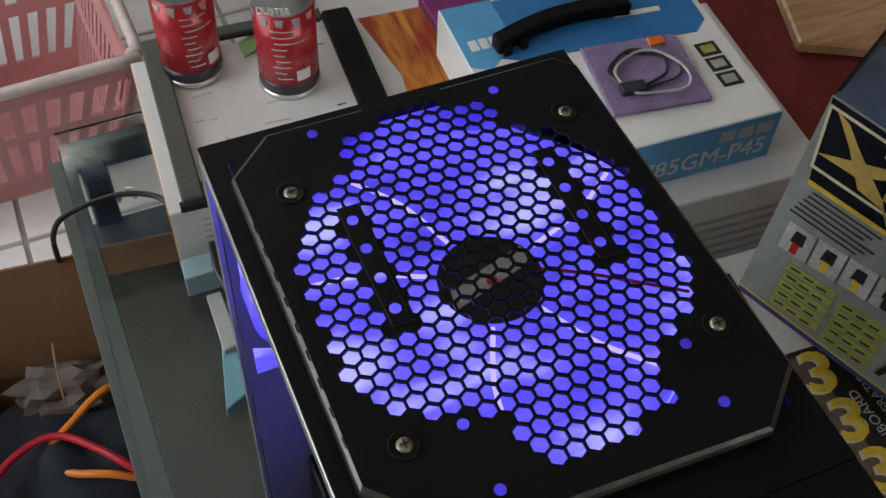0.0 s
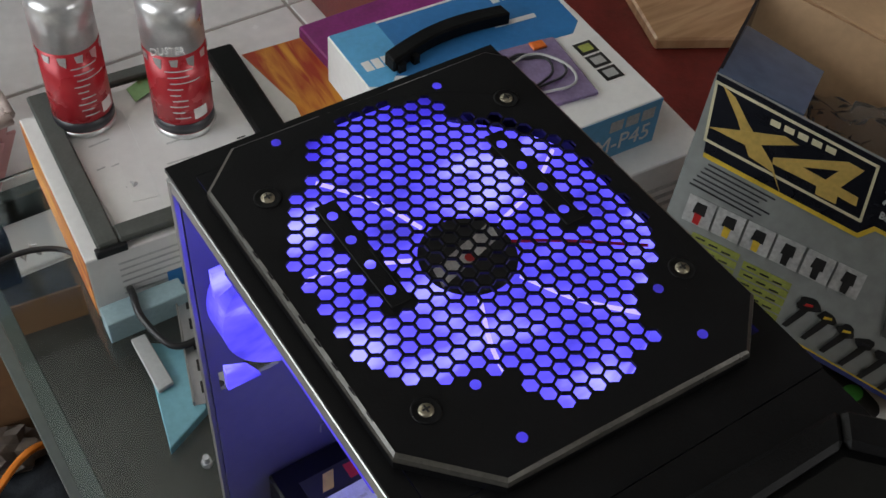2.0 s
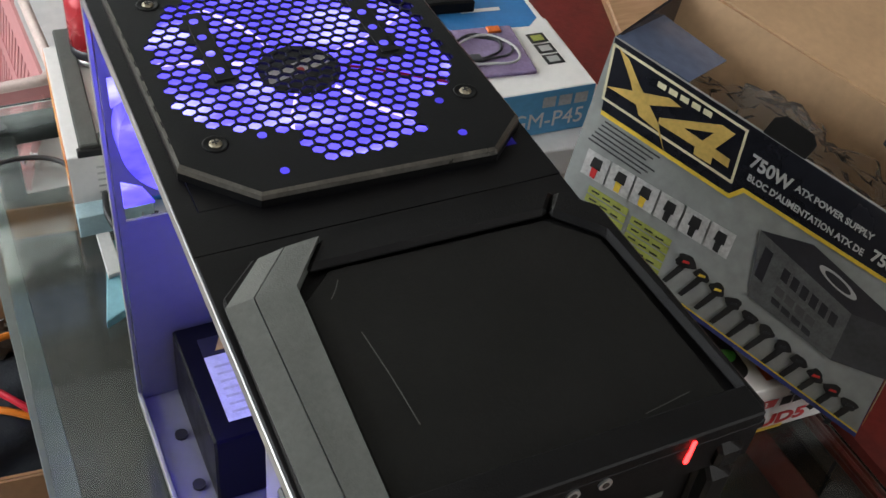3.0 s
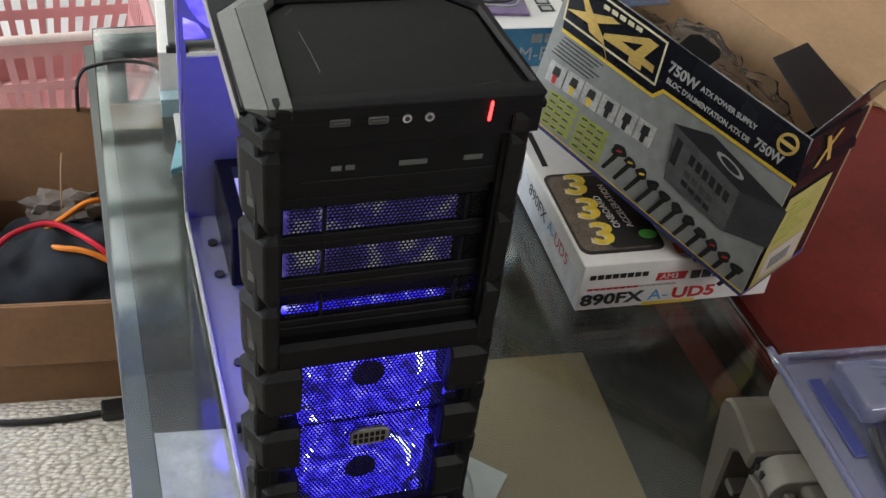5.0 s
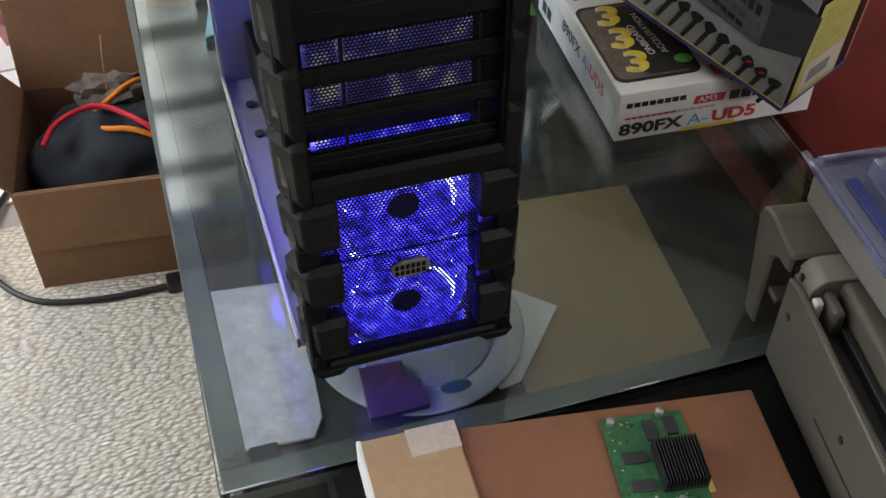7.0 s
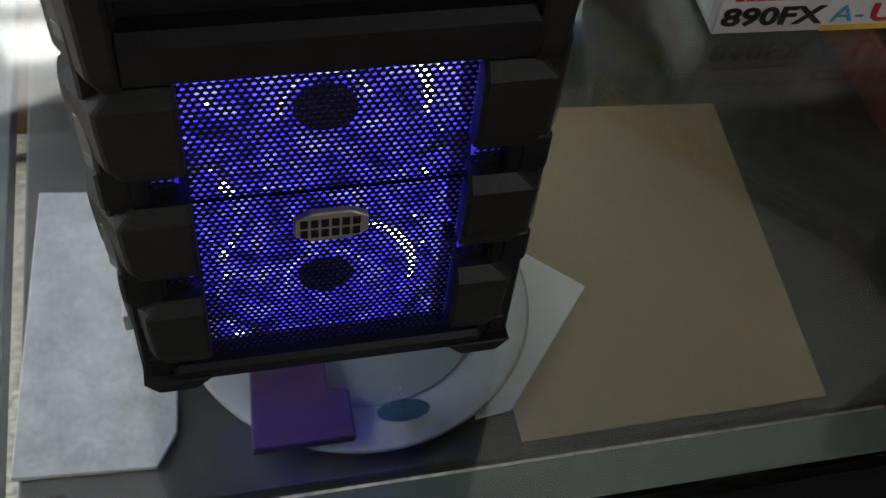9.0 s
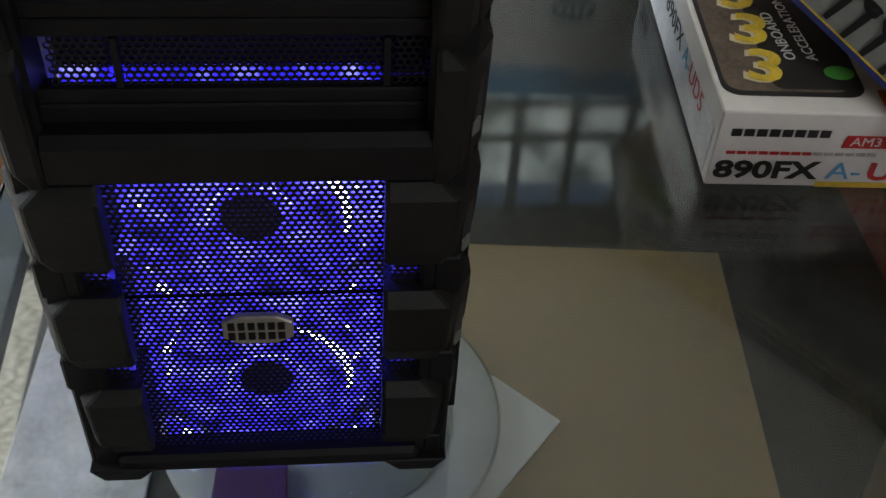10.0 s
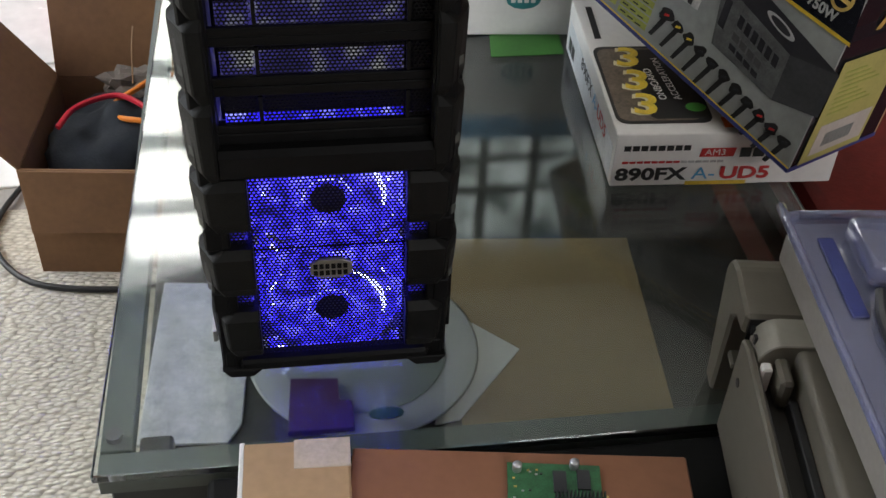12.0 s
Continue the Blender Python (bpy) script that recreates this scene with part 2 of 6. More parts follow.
def bx(lo, hi, bevel=0.0, seg=1, bm=None):
    own = bmesh.new()
    bmesh.ops.create_cube(own, size=1)
    for v in own.verts:
        v.co = [lo[k] + (v.co[k] + 0.5) * (hi[k] - lo[k]) for k in range(3)]
    if bevel:
        bmesh.ops.bevel(own, geom=own.edges[:], offset=bevel, segments=seg, affect="EDGES", profile=0.5)
    return join(bm, own)


def join(bm, own):
    if bm is None:
        return own
    me = bpy.data.meshes.new("tmp")
    own.to_mesh(me)
    own.free()
    bm.from_mesh(me)
    bpy.data.meshes.remove(me)
    return bm


def prism(poly, axis, a, b, bm=None, bevel=0.0):
    """A straight prism over a flat outline; axis is the way that it is pushed out."""
    own = bmesh.new()
    put = {"x": lambda p, d: (d, p[0], p[1]), "y": lambda p, d: (p[0], d, p[1]), "z": lambda p, d: (p[0], p[1], d)}[axis]
    lo, hi = [own.verts.new(put(p, a)) for p in poly], [own.verts.new(put(p, b)) for p in poly]
    own.faces.new(lo[::-1])
    own.faces.new(hi)
    n = len(poly)
    for i in range(n):
        own.faces.new((lo[i], lo[(i + 1) % n], hi[(i + 1) % n], hi[i]))
    bmesh.ops.recalc_face_normals(own, faces=own.faces)
    if bevel:
        bmesh.ops.bevel(own, geom=own.edges[:], offset=bevel, segments=1, affect="EDGES")
    return join(bm, own)


def cyl(p0, p1, r0, r1=None, seg=24, bm=None):
    own = bmesh.new()
    p0, p1 = Vector(p0), Vector(p1)
    d = p1 - p0
    m = Matrix.Translation((p0 + p1) / 2) @ d.to_track_quat("Z", "Y").to_matrix().to_4x4()
    bmesh.ops.create_cone(own, cap_ends=True, segments=seg, radius1=r0, radius2=r0 if r1 is None else r1, depth=d.length, matrix=m)
    return join(bm, own)


def lathe(profile, seg=32, bm=None):
    """Turns (radius, height) pairs about z."""
    own = bmesh.new()
    rings = [[own.verts.new((r * math.cos(2 * math.pi * i / seg), r * math.sin(2 * math.pi * i / seg), z)) for i in range(seg)] for r, z in profile]
    for a, b in zip(rings, rings[1:]):
        for i in range(seg):
            own.faces.new((a[i], a[(i + 1) % seg], b[(i + 1) % seg], b[i]))
    own.faces.new(rings[0][::-1])
    own.faces.new(rings[-1])
    return join(bm, own)


def tube(pts, r, seg=8, steps=6, bm=None):
    """A cord along a smooth line through the points."""
    own = bmesh.new()
    P = [Vector(p) for p in pts]
    P = [2 * P[0] - P[1]] + P + [2 * P[-1] - P[-2]]
    line = []
    for i in range(1, len(P) - 2):
        for k in range(steps):
            t = k / steps
            a, b, c, d = P[i - 1:i + 3]
            line.append(0.5 * (2 * b + (c - a) * t + (2 * a - 5 * b + 4 * c - d) * t * t + (3 * b - a - 3 * c + d) * t ** 3))
    line.append(P[-2])
    rings = []
    for i, p in enumerate(line):
        d = (line[min(i + 1, len(line) - 1)] - line[max(i - 1, 0)]).normalized()
        q = d.to_track_quat("Z", "Y")
        rings.append([own.verts.new(p + q @ Vector((r * math.cos(2 * math.pi * k / seg), r * math.sin(2 * math.pi * k / seg), 0))) for k in range(seg)])
    for a, b in zip(rings, rings[1:]):
        for k in range(seg):
            own.faces.new((a[k], a[(k + 1) % seg], b[(k + 1) % seg], b[k]))
    own.faces.new(rings[0][::-1])
    own.faces.new(rings[-1])
    return join(bm, own)


def words(name, body, size, m, material, parent, label="", align="LEFT", squeeze=1.0, depth=0.0003, shear=0.0, bold=0.0):
    """Letters of the built-in font, as a thin mesh on the local xy plane of m."""
    cu = bpy.data.curves.new("tmp_text", "FONT")
    cu.body, cu.size, cu.align_x, cu.align_y, cu.extrude, cu.shear = body, size, align, "CENTER", depth, shear
    cu.resolution_u, cu.offset = 3, bold
    ob = bpy.data.objects.new("tmp_text", cu)
    scene.collection.objects.link(ob)
    bpy.context.view_layer.update()
    me = bpy.data.meshes.new_from_object(ob.evaluated_get(bpy.context.evaluated_depsgraph_get()))
    bpy.data.objects.remove(ob)
    me.name = name
    me.materials.clear()
    me.materials.append(material)
    o = new(name, me)
    o.parent = parent
    o.matrix_basis = m @ Matrix.Diagonal((squeeze, 1, 1, 1))
    return tagged(o, label)


def frame3(origin, right, up):
    """A pose whose x runs along right and y along up."""
    r = Vector(right).normalized()
    u = Vector(up)
    u = (u - r * u.dot(r)).normalized()
    n = r.cross(u)
    return Matrix(((r.x, u.x, n.x, origin[0]), (r.y, u.y, n.y, origin[1]), (r.z, u.z, n.z, origin[2]), (0, 0, 0, 1)))


def flat(poly, depth=0.0004, z=0.0):
    return prism(poly, "z", z, z + depth)


def rect(x0, y0, x1, y1):
    return [(x0, y0), (x1, y0), (x1, y1), (x0, y1)]

# ---- room ----
FLOOR = -0.42
fl = tagged(part("floor", bx((-2.4, -2.2, FLOOR - 0.05), (2.6, 0.80, FLOOR)), CARPET), "beige looped carpet", "floor", kind="structure")
tb = tagged(part("floor_tiled", bx((-2.4, 0.80, FLOOR - 0.05), (2.6, 2.8, FLOOR - 0.003)), GROUT), "white tiled floor with grey joints", "floor", kind="structure")
tagged(part("wall_west", bx((-2.5, -2.2, FLOOR), (-2.4, 2.9, 0.3)), WALL), "cream painted wall", "wall", kind="structure")
for lo, hi in (((-2.5, -2.2, 1.9), (-2.4, 2.9, 2.6)), ((-2.5, -2.2, 0.3), (-2.4, -0.2, 1.9)), ((-2.5, 2.0, 0.3), (-2.4, 2.9, 1.9))):
    tagged(part("wall_west", bx(lo, hi), WALL), "cream painted wall", "wall", kind="structure")
tagged(part("wall_east", bx((2.6, -2.2, FLOOR), (2.7, 2.9, 2.6)), WALL_D), "dark timber wall", "wall", kind="structure")
for lo, hi in (((-2.5, -2.3, FLOOR), (2.7, -2.2, 0.6)), ((-2.5, -2.3, 1.8), (2.7, -2.2, 2.6)), ((-2.5, -2.3, 0.6), (0.5, -2.2, 1.8)), ((2.1, -2.3, 0.6), (2.7, -2.2, 1.8))):
    tagged(part("wall_south", bx(lo, hi), WALL_D), "dark timber wall", "wall", kind="structure")
for lo, hi in (((-2.4, 2.8, FLOOR), (2.6, 2.9, 0.75)), ((-2.4, 2.8, 2.45), (2.6, 2.9, 2.6)), ((-2.4, 2.8, 0.75), (-1.2, 2.9, 2.45)), ((1.7, 2.8, 0.75), (2.6, 2.9, 2.45))):
    tagged(part("wall_north", bx(lo, hi), WALL_D), "dark timber wall", "wall", kind="structure")
tagged(part("ceiling", bx((-2.5, -2.3, 2.6), (2.7, 2.9, 2.65)), CEIL), "off-white painted ceiling", "ceiling", kind="structure")

win = thing("window_1", "wide window with dark glazing bars over a garden", "window", kind="structure")
for k in range(-3, 5):
    x = 0.715 + 0.21 * k
    part("glazing_bar", bx((x - 0.02, 2.82, 0.75), (x + 0.02, 2.86, 2.45), 0.004), BEAM, win)
for k in range(10):
    z = 0.78 + 0.16 * k + (0.2 if k > 8 else 0)
    part("glazing_bar", bx((0.106, 2.825, z - 0.015), (1.7, 2.855, z + 0.015), 0.004), BEAM, win)
for x in (-1.165, -0.78, -0.37):
    part("window_bar", bx((x - 0.035, 2.82, 0.75), (x + 0.035, 2.86, 2.45), 0.004), BEAM, win)
for k in range(6):
    z = 0.78 + 0.32 * k
    part("window_bar", bx((-1.2, 2.825, z - 0.03), (0.064, 2.855, z + 0.03), 0.004), BEAM, win)
win3 = thing("window_3", "plain white window", "window", kind="structure")
for x in (0.53, 1.3, 2.07):
    part("window_frame", bx((x - 0.025, -2.28, 0.6), (x + 0.025, -2.23, 1.8), 0.004), WHITE, win3)
win2 = thing("window_2", "tall white window", "window", kind="structure")
for y in (-0.2, 0.53, 1.27, 2.0):
    part("window_frame", bx((-2.47, y - 0.025, 0.3), (-2.42, y + 0.025, 1.9), 0.004), WHITE, win2)

# daylight garden outside the window, far behind the bars
m = bpy.data.materials.new("garden_daylight")
m.use_nodes = True
N, nt = m.node_tree.nodes, m.node_tree
co, n1, rp = N.new("ShaderNodeTexCoord"), N.new("ShaderNodeTexNoise"), N.new("ShaderNodeValToRGB")
sp, mr, mx = N.new("ShaderNodeSeparateXYZ"), N.new("ShaderNodeMapRange"), N.new("ShaderNodeMix")
n1.inputs["Scale"].default_value, n1.inputs["Detail"].default_value = 3.4, 10
rp.color_ramp.elements[0].position, rp.color_ramp.elements[1].position = 0.38, 0.64
rp.color_ramp.elements[0].color, rp.color_ramp.elements[1].color = (0.03, 0.04, 0.035, 1), (0.42, 0.46, 0.45, 1)
nt.links.new(co.outputs["Object"], n1.inputs["Vector"])
nt.links.new(n1.outputs["Fac"], rp.inputs[0])
nt.links.new(co.outputs["Object"], sp.inputs[0])
mr.inputs[1].default_value, mr.inputs[2].default_value = 0.0, -0.75
nt.links.new(sp.outputs["X"], mr.inputs[0])
mx.data_type = "RGBA"
nt.links.new(mr.outputs[0], mx.inputs[0])
nt.links.new(rp.outputs[0], mx.inputs[6])
mx.inputs[7].default_value = (2.1, 2.1, 1.95, 1)
nt.links.new(mx.outputs[2], N["Principled BSDF"].inputs["Emission Color"])
N["Principled BSDF"].inputs["Emission Strength"].default_value = 3.6
N["Principled BSDF"].inputs["Base Color"].default_value = (0.05, 0.06, 0.05, 1)
tagged(part("backdrop", bx((-6, 5.9, -1.5), (7, 6.0, 5.0)), m), "bright garden beyond the window", "backdrop", kind="structure")

# ---- glass coffee table ----
tab = thing("coffee_table", "glass-topped coffee table with a black metal frame and a shelf", "table")
TX0, TX1, TY0, TY1 = -0.216, 0.545, -0.105, 1.03
top = part("glass_top", prism([(TX0, TY0), (TX1, TY0), (TX1, TY1), (TX0 + 0.02, TY1)], "z", -0.010, 0.0, bevel=0.0012), GLASS, tab, "clear greenish glass top")
top.visible_shadow = False
part("front_rail", bx((TX0 + 0.004, TY0 + 0.003, -0.030), (TX1 - 0.004, TY0 + 0.030, -0.0115), 0.001), RAIL, tab, "grey-green rail under the glass")
part("side_rail", bx((TX0 + 0.004, TY0 + 0.032, -0.030), (TX0 + 0.032, TY1 - 0.034, -0.0115), 0.001), RAIL, tab)
part("front_beam", bx((TX0 + 0.012, TY0 + 0.006, -0.075), (TX1 - 0.01, TY0 + 0.024, -0.0305), 0.002), BEAM, tab)
part("rear_beam", bx((TX0 + 0.03, TY1 - 0.03, -0.05), (TX1 - 0.01, TY1 - 0.012, -0.0115), 0.002), BEAM, tab)
part("side_beam", bx((TX1 - 0.04, TY0 + 0.024, -0.05), (TX1 - 0.02, TY1 - 0.032, -0.0115), 0.002), BEAM, tab)
for x, y in ((TX0 + 0.034, TY0 + 0.034), (TX1 - 0.045, TY0 + 0.03), (TX0 + 0.035, TY1 - 0.06), (TX1 - 0.045, TY1 - 0.06)):
    part("leg", bx((x, y, FLOOR), (x + 0.03, y + 0.03, -0.031), 0.003), BEAM, tab)
for x, y in ((-0.2, -0.059), (-0.165, 0.985), (0.52, -0.06)):
    part("fixing_disc", cyl((x, y, -0.0105), (x, y, -0.0002), 0.0075, seg=20), SOCK, tab)
part("shelf", bx((TX0 + 0.02, -0.02, -0.125), (TX1 - 0.03, TY1 - 0.05, -0.113), 0.002), SHELF, tab, "dark grey shelf under the glass")

# things on the shelf under the glass
SZ = -0.1125
part("brown_paper", prism([(0.128, -0.012), (0.352, -0.012), (0.374, 0.280), (0.13, 0.300)], "z", SZ, SZ + 0.0015), mat("tan_paper", (0.33, 0.24, 0.13), 0.6, var=0.1, scale=9))
tagged(bpy.data.objects["brown_paper"], "tan paper sheet on the shelf under glass", "paper")
pl = thing("white_plate", "round white dish on the shelf under the glass", "dish", pose(0.035, 0.115, SZ + 0.001))
part("rim", lathe([(0.05, 0), (0.11, 0.004), (0.125, 0.010), (0.122, 0.011), (0.095, 0.008), (0.09, 0.007)], 64), mat("dull_white_glaze", (0.36, 0.37, 0.35), 0.5), pl, "white glazed rim", True)
part("well", lathe([(0.01, 0.0072), (0.0895, 0.0085), (0.089, 0.009), (0.01, 0.008)], 48), mat("grey_glaze", (0.2, 0.22, 0.2), 0.4), pl, "grey-green centre")
tagged(part("white_paper", prism([(0.10, 0.008), (0.126, 0.012), (0.206, 0.105), (0.16, 0.15), (0.12, 0.15)], "z", SZ + 0.002, SZ + 0.0035), PAPER), "folded white leaflet under the glass", "paper")
tagged(part("grey_folder", prism([(-0.2, 0.012), (-0.11, 0.006), (-0.096, 0.03), (-0.09, 0.12), (-0.1, 0.24), (-0.185, 0.25)], "z", SZ, SZ + 0.004, bevel=0.001), OFFW), "light grey folder lying on the shelf", "folder")
tagged(part("purple_box", prism([(-0.05, 0.0), (0.017, 0.0), (0.017, 0.036), (0.004, 0.038), (0.004, 0.068), (-0.045, 0.072)], "z", SZ + 0.012, SZ + 0.02, bevel=0.001), PURB), "small dark purple carton", "box")
tagged(part("teal_badge", prism([(0.05 + 0.018 * math.cos(a), 0.012 + 0.008 * math.sin(a)) for a in [k * math.pi / 6 for k in range(12)]], "z", SZ + 0.022, SZ + 0.0235), mat("dark_teal_print", (0.02, 0.075, 0.065), 0.45)), "small teal oval label under the glass", "label")
tagged(part("green_sheet", prism([(0.24, 0.54), (0.34, 0.54), (0.345, 0.62), (0.25, 0.62)], "z", 0.0004, 0.0012), mat("green_sheet", (0.045, 0.17, 0.03), 0.5)), "green sheet beneath the white box", "paper")
# tile pieces
for i in range(6):
    for j in range(5):
        x, y = -1.55 + 0.42 * i, 0.86 + 0.40 * j
        part("tile", bx((x + 0.003, y + 0.003, FLOOR - 0.004), (x + 0.415, y + 0.395, FLOOR + 0.002), 0.0015), TILE, tb)

# ---- computer tower ----
tower = thing("computer_tower", "black tower computer case with blue lit fans and open side", "computer")
INNER = mat("grey_chassis_paint", (0.22, 0.22, 0.25), 0.45, 0.3, var=0.08, scale=12)
part("bottom_panel", bx((-0.108, 0.03, 0.018), (0.108, 0.488, 0.0205)), INNER, tower)
rear = part("rear_panel", bx((-0.108, 0.4855, 0.021), (0.108, 0.4885, 0.25)), INNER, tower)
for lo, hi in (((-0.108, 0.4855, 0.272), (0.108, 0.4885, 0.468)), ((-0.108, 0.4855, 0.25), (-0.102, 0.4885, 0.272)), ((-0.056, 0.4855, 0.25), (0.108, 0.4885, 0.272))):
    part("rear_panel", bx(lo, hi), INNER, tower)
for k in range(7):
    z = 0.13 + 0.017 * k
    part("slot_cover", bx((-0.025, 0.4835, z), (0.075, 0.4853, z + 0.013), 0.0008), INNER, tower)
part("right_panel", bx((0.108, 0.03, 0.018), (0.112, 0.49, 0.47)), STEEL_B, tower)
part("motherboard_tray", bx((0.085, 0.16, 0.0207), (0.088, 0.485, 0.43)), INNER, tower)
part("top_deck", bx((-0.112, 0.02, 0.4695), (0.112, 0.2, 0.4725), 0.0008), STEEL_B, tower)
for lo, hi in (((-0.112, 0.2, 0.4695), (-0.1, 0.492, 0.4725)), ((0.1, 0.2, 0.4695), (0.112, 0.492, 0.4725)), ((-0.1, 0.4775, 0.4695), (0.1, 0.492, 0.4725)), ((-0.1, 0.2, 0.4695), (0.1, 0.2335, 0.4725))):
    part("top_deck", bx(lo, hi), STEEL_B, tower)
# bright folded edges round the open side
part("edge_rail", bx((-0.1125, 0.03, 0.016), (-0.1085, 0.490, 0.030), 0.0006), BRIGHT, tower, "bright folded steel edge")
part("edge_rail", bx((-0.1125, 0.486, 0.030), (-0.1085, 0.491, 0.466), 0.0006), BRIGHT, tower)
part("edge_rail", bx((-0.1125, 0.02, 0.4585), (-0.1090, 0.4855, 0.469), 0.0006), BRIGHT, tower)
part("edge_rail", bx((-0.1085, 0.18, 0.452), (-0.1000, 0.4855, 0.4585), 0.0006), INNER, tower)
for y, z in ((0.43, 0.0208), (0.37, 0.0208), (0.22, 0.0208)):
    part("rubber_foot_top", cyl((-0.086, y, z), (-0.086, y, z + 0.003), 0.006, seg=16), CORD, tower)
part("thumb_screw", cyl((-0.104, 0.12, 0.03), (-0.094, 0.12, 0.03), 0.006, seg=14), CORD, tower)
for x in (-0.09, 0.09):
    for y in (0.06, 0.44):
        part("case_foot", cyl((x, y, 0.0), (x, y, 0.018), 0.014, 0.016, 20), CORD, tower)
# drive cage
for lo, hi in (((-0.086, 0.03, 0.26), (-0.084, 0.165, 0.45)), ((-0.086, 0.03, 0.022), (-0.084, 0.165, 0.255))):
    part("drive_cage", bx(lo, hi), INNER, tower, "grey perforated drive cage")
for k in range(4):
    part("drive_clip", bx((-0.091, 0.06, 0.285 + 0.043 * k), (-0.0862, 0.13, 0.305 + 0.043 * k), 0.002), CORD, tower)
for k in range(5):
    part("drive_slot", bx((-0.0875, 0.05, 0.06 + 0.036 * k), (-0.0862, 0.15, 0.075 + 0.036 * k), 0.0005), CORD, tower)
# power supply inside
psu = thing("power_supply", "black power supply unit with a printed label, in the case", "power supply", pose(-0.075, 0.345, 0.0212))
part("housing", bx((0, 0, 0), (0.148, 0.138, 0.088), 0.002), STEEL_B, psu)
part("label_sheet", prism(rect(0.018, 0.018, 0.09, 0.095), "z", 0.0882, 0.0886), mat("psu_label", (0.62, 0.62, 0.66), 0.5, var=0.2, scale=120), psu, "white rating label")
part("label_band", prism(rect(0.018, 0.096, 0.09, 0.118), "z", 0.0882, 0.0887), INK, psu)
for k in range(7):
    part("label_line", prism(rect(0.024, 0.026 + 0.009 * k, 0.06 + 0.02 * ((k * 7) % 3) / 2, 0.0285 + 0.009 * k), "z", 0.0887, 0.0889), OFFW, psu)
part("label_mark", prism([(0.03, 0.1), (0.04, 0.1), (0.048, 0.115), (0.038, 0.115)], "z", 0.0888, 0.089), GOLD, psu)
part("label_mark", prism(rect(0.056, 0.1, 0.08, 0.114), "z", 0.0888, 0.089), REDP, psu)


def blade_mesh(r0, r1, span, lift, sweep):
    bm = bmesh.new()
    R, C = 7, 6
    g = [[None] * C for _ in range(R)]
    for i in range(R):
        f = i / (R - 1)
        r = r0 + (r1 - r0) * f
        for j in range(C):
            s = j / (C - 1)
            a = sweep * f * f + span * (0.72 + 0.28 * f) * (s - 0.5)
            g[i][j] = bm.verts.new((r * math.cos(a), r * math.sin(a), lift * (s - 0.5) + lift * 0.18 * math.sin(math.pi * s)))
    for i in range(R - 1):
        for j in range(C - 1):
            bm.faces.new((g[i][j], g[i + 1][j], g[i + 1][j + 1], g[i][j + 1]))
    bmesh.ops.solidify(bm, geom=bm.faces[:], thickness=0.0012)
    return bm


def fan(name, label, m, r, blades, acr, square):
    f = thing(name, label, "fan", m)
    ring = lathe([(r + 0.001, -0.012), (r + 0.004, -0.012), (r + 0.004, 0.012), (r + 0.001, 0.012)], 64)
    part("frame_ring", ring, acr, f, "clear lit plastic ring")
    if square:
        s = r + 0.006
        for sx in (-1, 1):
            for sy in (-1, 1):
                b = prism([(sx * s, sy * s), (sx * s * 0.6, sy * s), (sx * s * 0.74, sy * s * 0.74), (sx * s, sy * s * 0.6)], "z", 0.008, 0.012)
                part("corner_lug", b, acr, f)
    b0 = part("blade", blade_mesh(r * 0.28, r * 0.98, 2 * math.pi / blades * 1.05, 0.013, 0.5), acr, f, "clear lit fan blade", True)
    for k in range(1, blades):
        o = b0.copy()
        scene.collection.objects.link(o)
        o.matrix_basis = pose(0, 0, 0, 0, 0, 360 * k / blades)
    part("hub", lathe([(r * 0.27, -0.012), (r * 0.285, -0.01), (r * 0.285, 0.010), (r * 0.27, 0.0125)], 36), HUBM, f)
    for k in range(4):
        a = math.pi / 4 + k * math.pi / 2
        part("led_light_dot", cyl((r * 0.99 * math.cos(a), r * 0.99 * math.sin(a), 0.0), (r * 0.93 * math.cos(a), r * 0.93 * math.sin(a), 0.0), 0.003, seg=10), LED_GLINT_W, f, "bright blue-white led")
    return f


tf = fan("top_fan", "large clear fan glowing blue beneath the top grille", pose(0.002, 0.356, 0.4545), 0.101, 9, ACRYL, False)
# added glowing panels so the gaps behind the grille look blue
part("shroud", prism([(-0.108, -0.08), (-0.07, -0.122), (0.066, -0.122), (0.1035, -0.08), (0.1035, 0.08), (0.066, 0.126), (-0.07, 0.126), (-0.108, 0.08)], "z", -0.021, -0.0185), ACRYL_D, tf, "added blue glowing panel under the fan")
part("shroud_wall", prism([(-0.106, 0.122), (0.1, 0.122), (0.1, 0.1245), (-0.106, 0.1245)], "z", -0.018, 0.0165), ACRYL_D, tf, "added blue glowing panel behind the fan")
part("top_deck", prism([(-0.0995, 0.4500), (-0.0960, 0.4500), (-0.0700, 0.4773), (-0.0995, 0.4773)], "z", 0.4695, 0.4724), STEEL_B, tower)
part("top_deck", prism([(-0.0995, 0.234), (-0.0615, 0.234), (-0.0635, 0.2365), (-0.0965, 0.2695), (-0.0995, 0.2695)], "z", 0.4695, 0.4724), STEEL_B, tower)
# highlights along some blade edges, drawn as thin glowing tubes
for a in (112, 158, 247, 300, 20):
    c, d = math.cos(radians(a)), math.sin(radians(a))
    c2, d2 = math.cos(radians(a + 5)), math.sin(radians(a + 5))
    part("edge_glint", tube([(0.031 * c, 0.031 * d, 0.0135), (0.065 * c, 0.065 * d, 0.0140), (0.098 * c2, 0.098 * d2, 0.0135)], 0.0013, 6, 6), RIBLIT, tf, "highlight along a blade edge, drawn as a glowing strip")
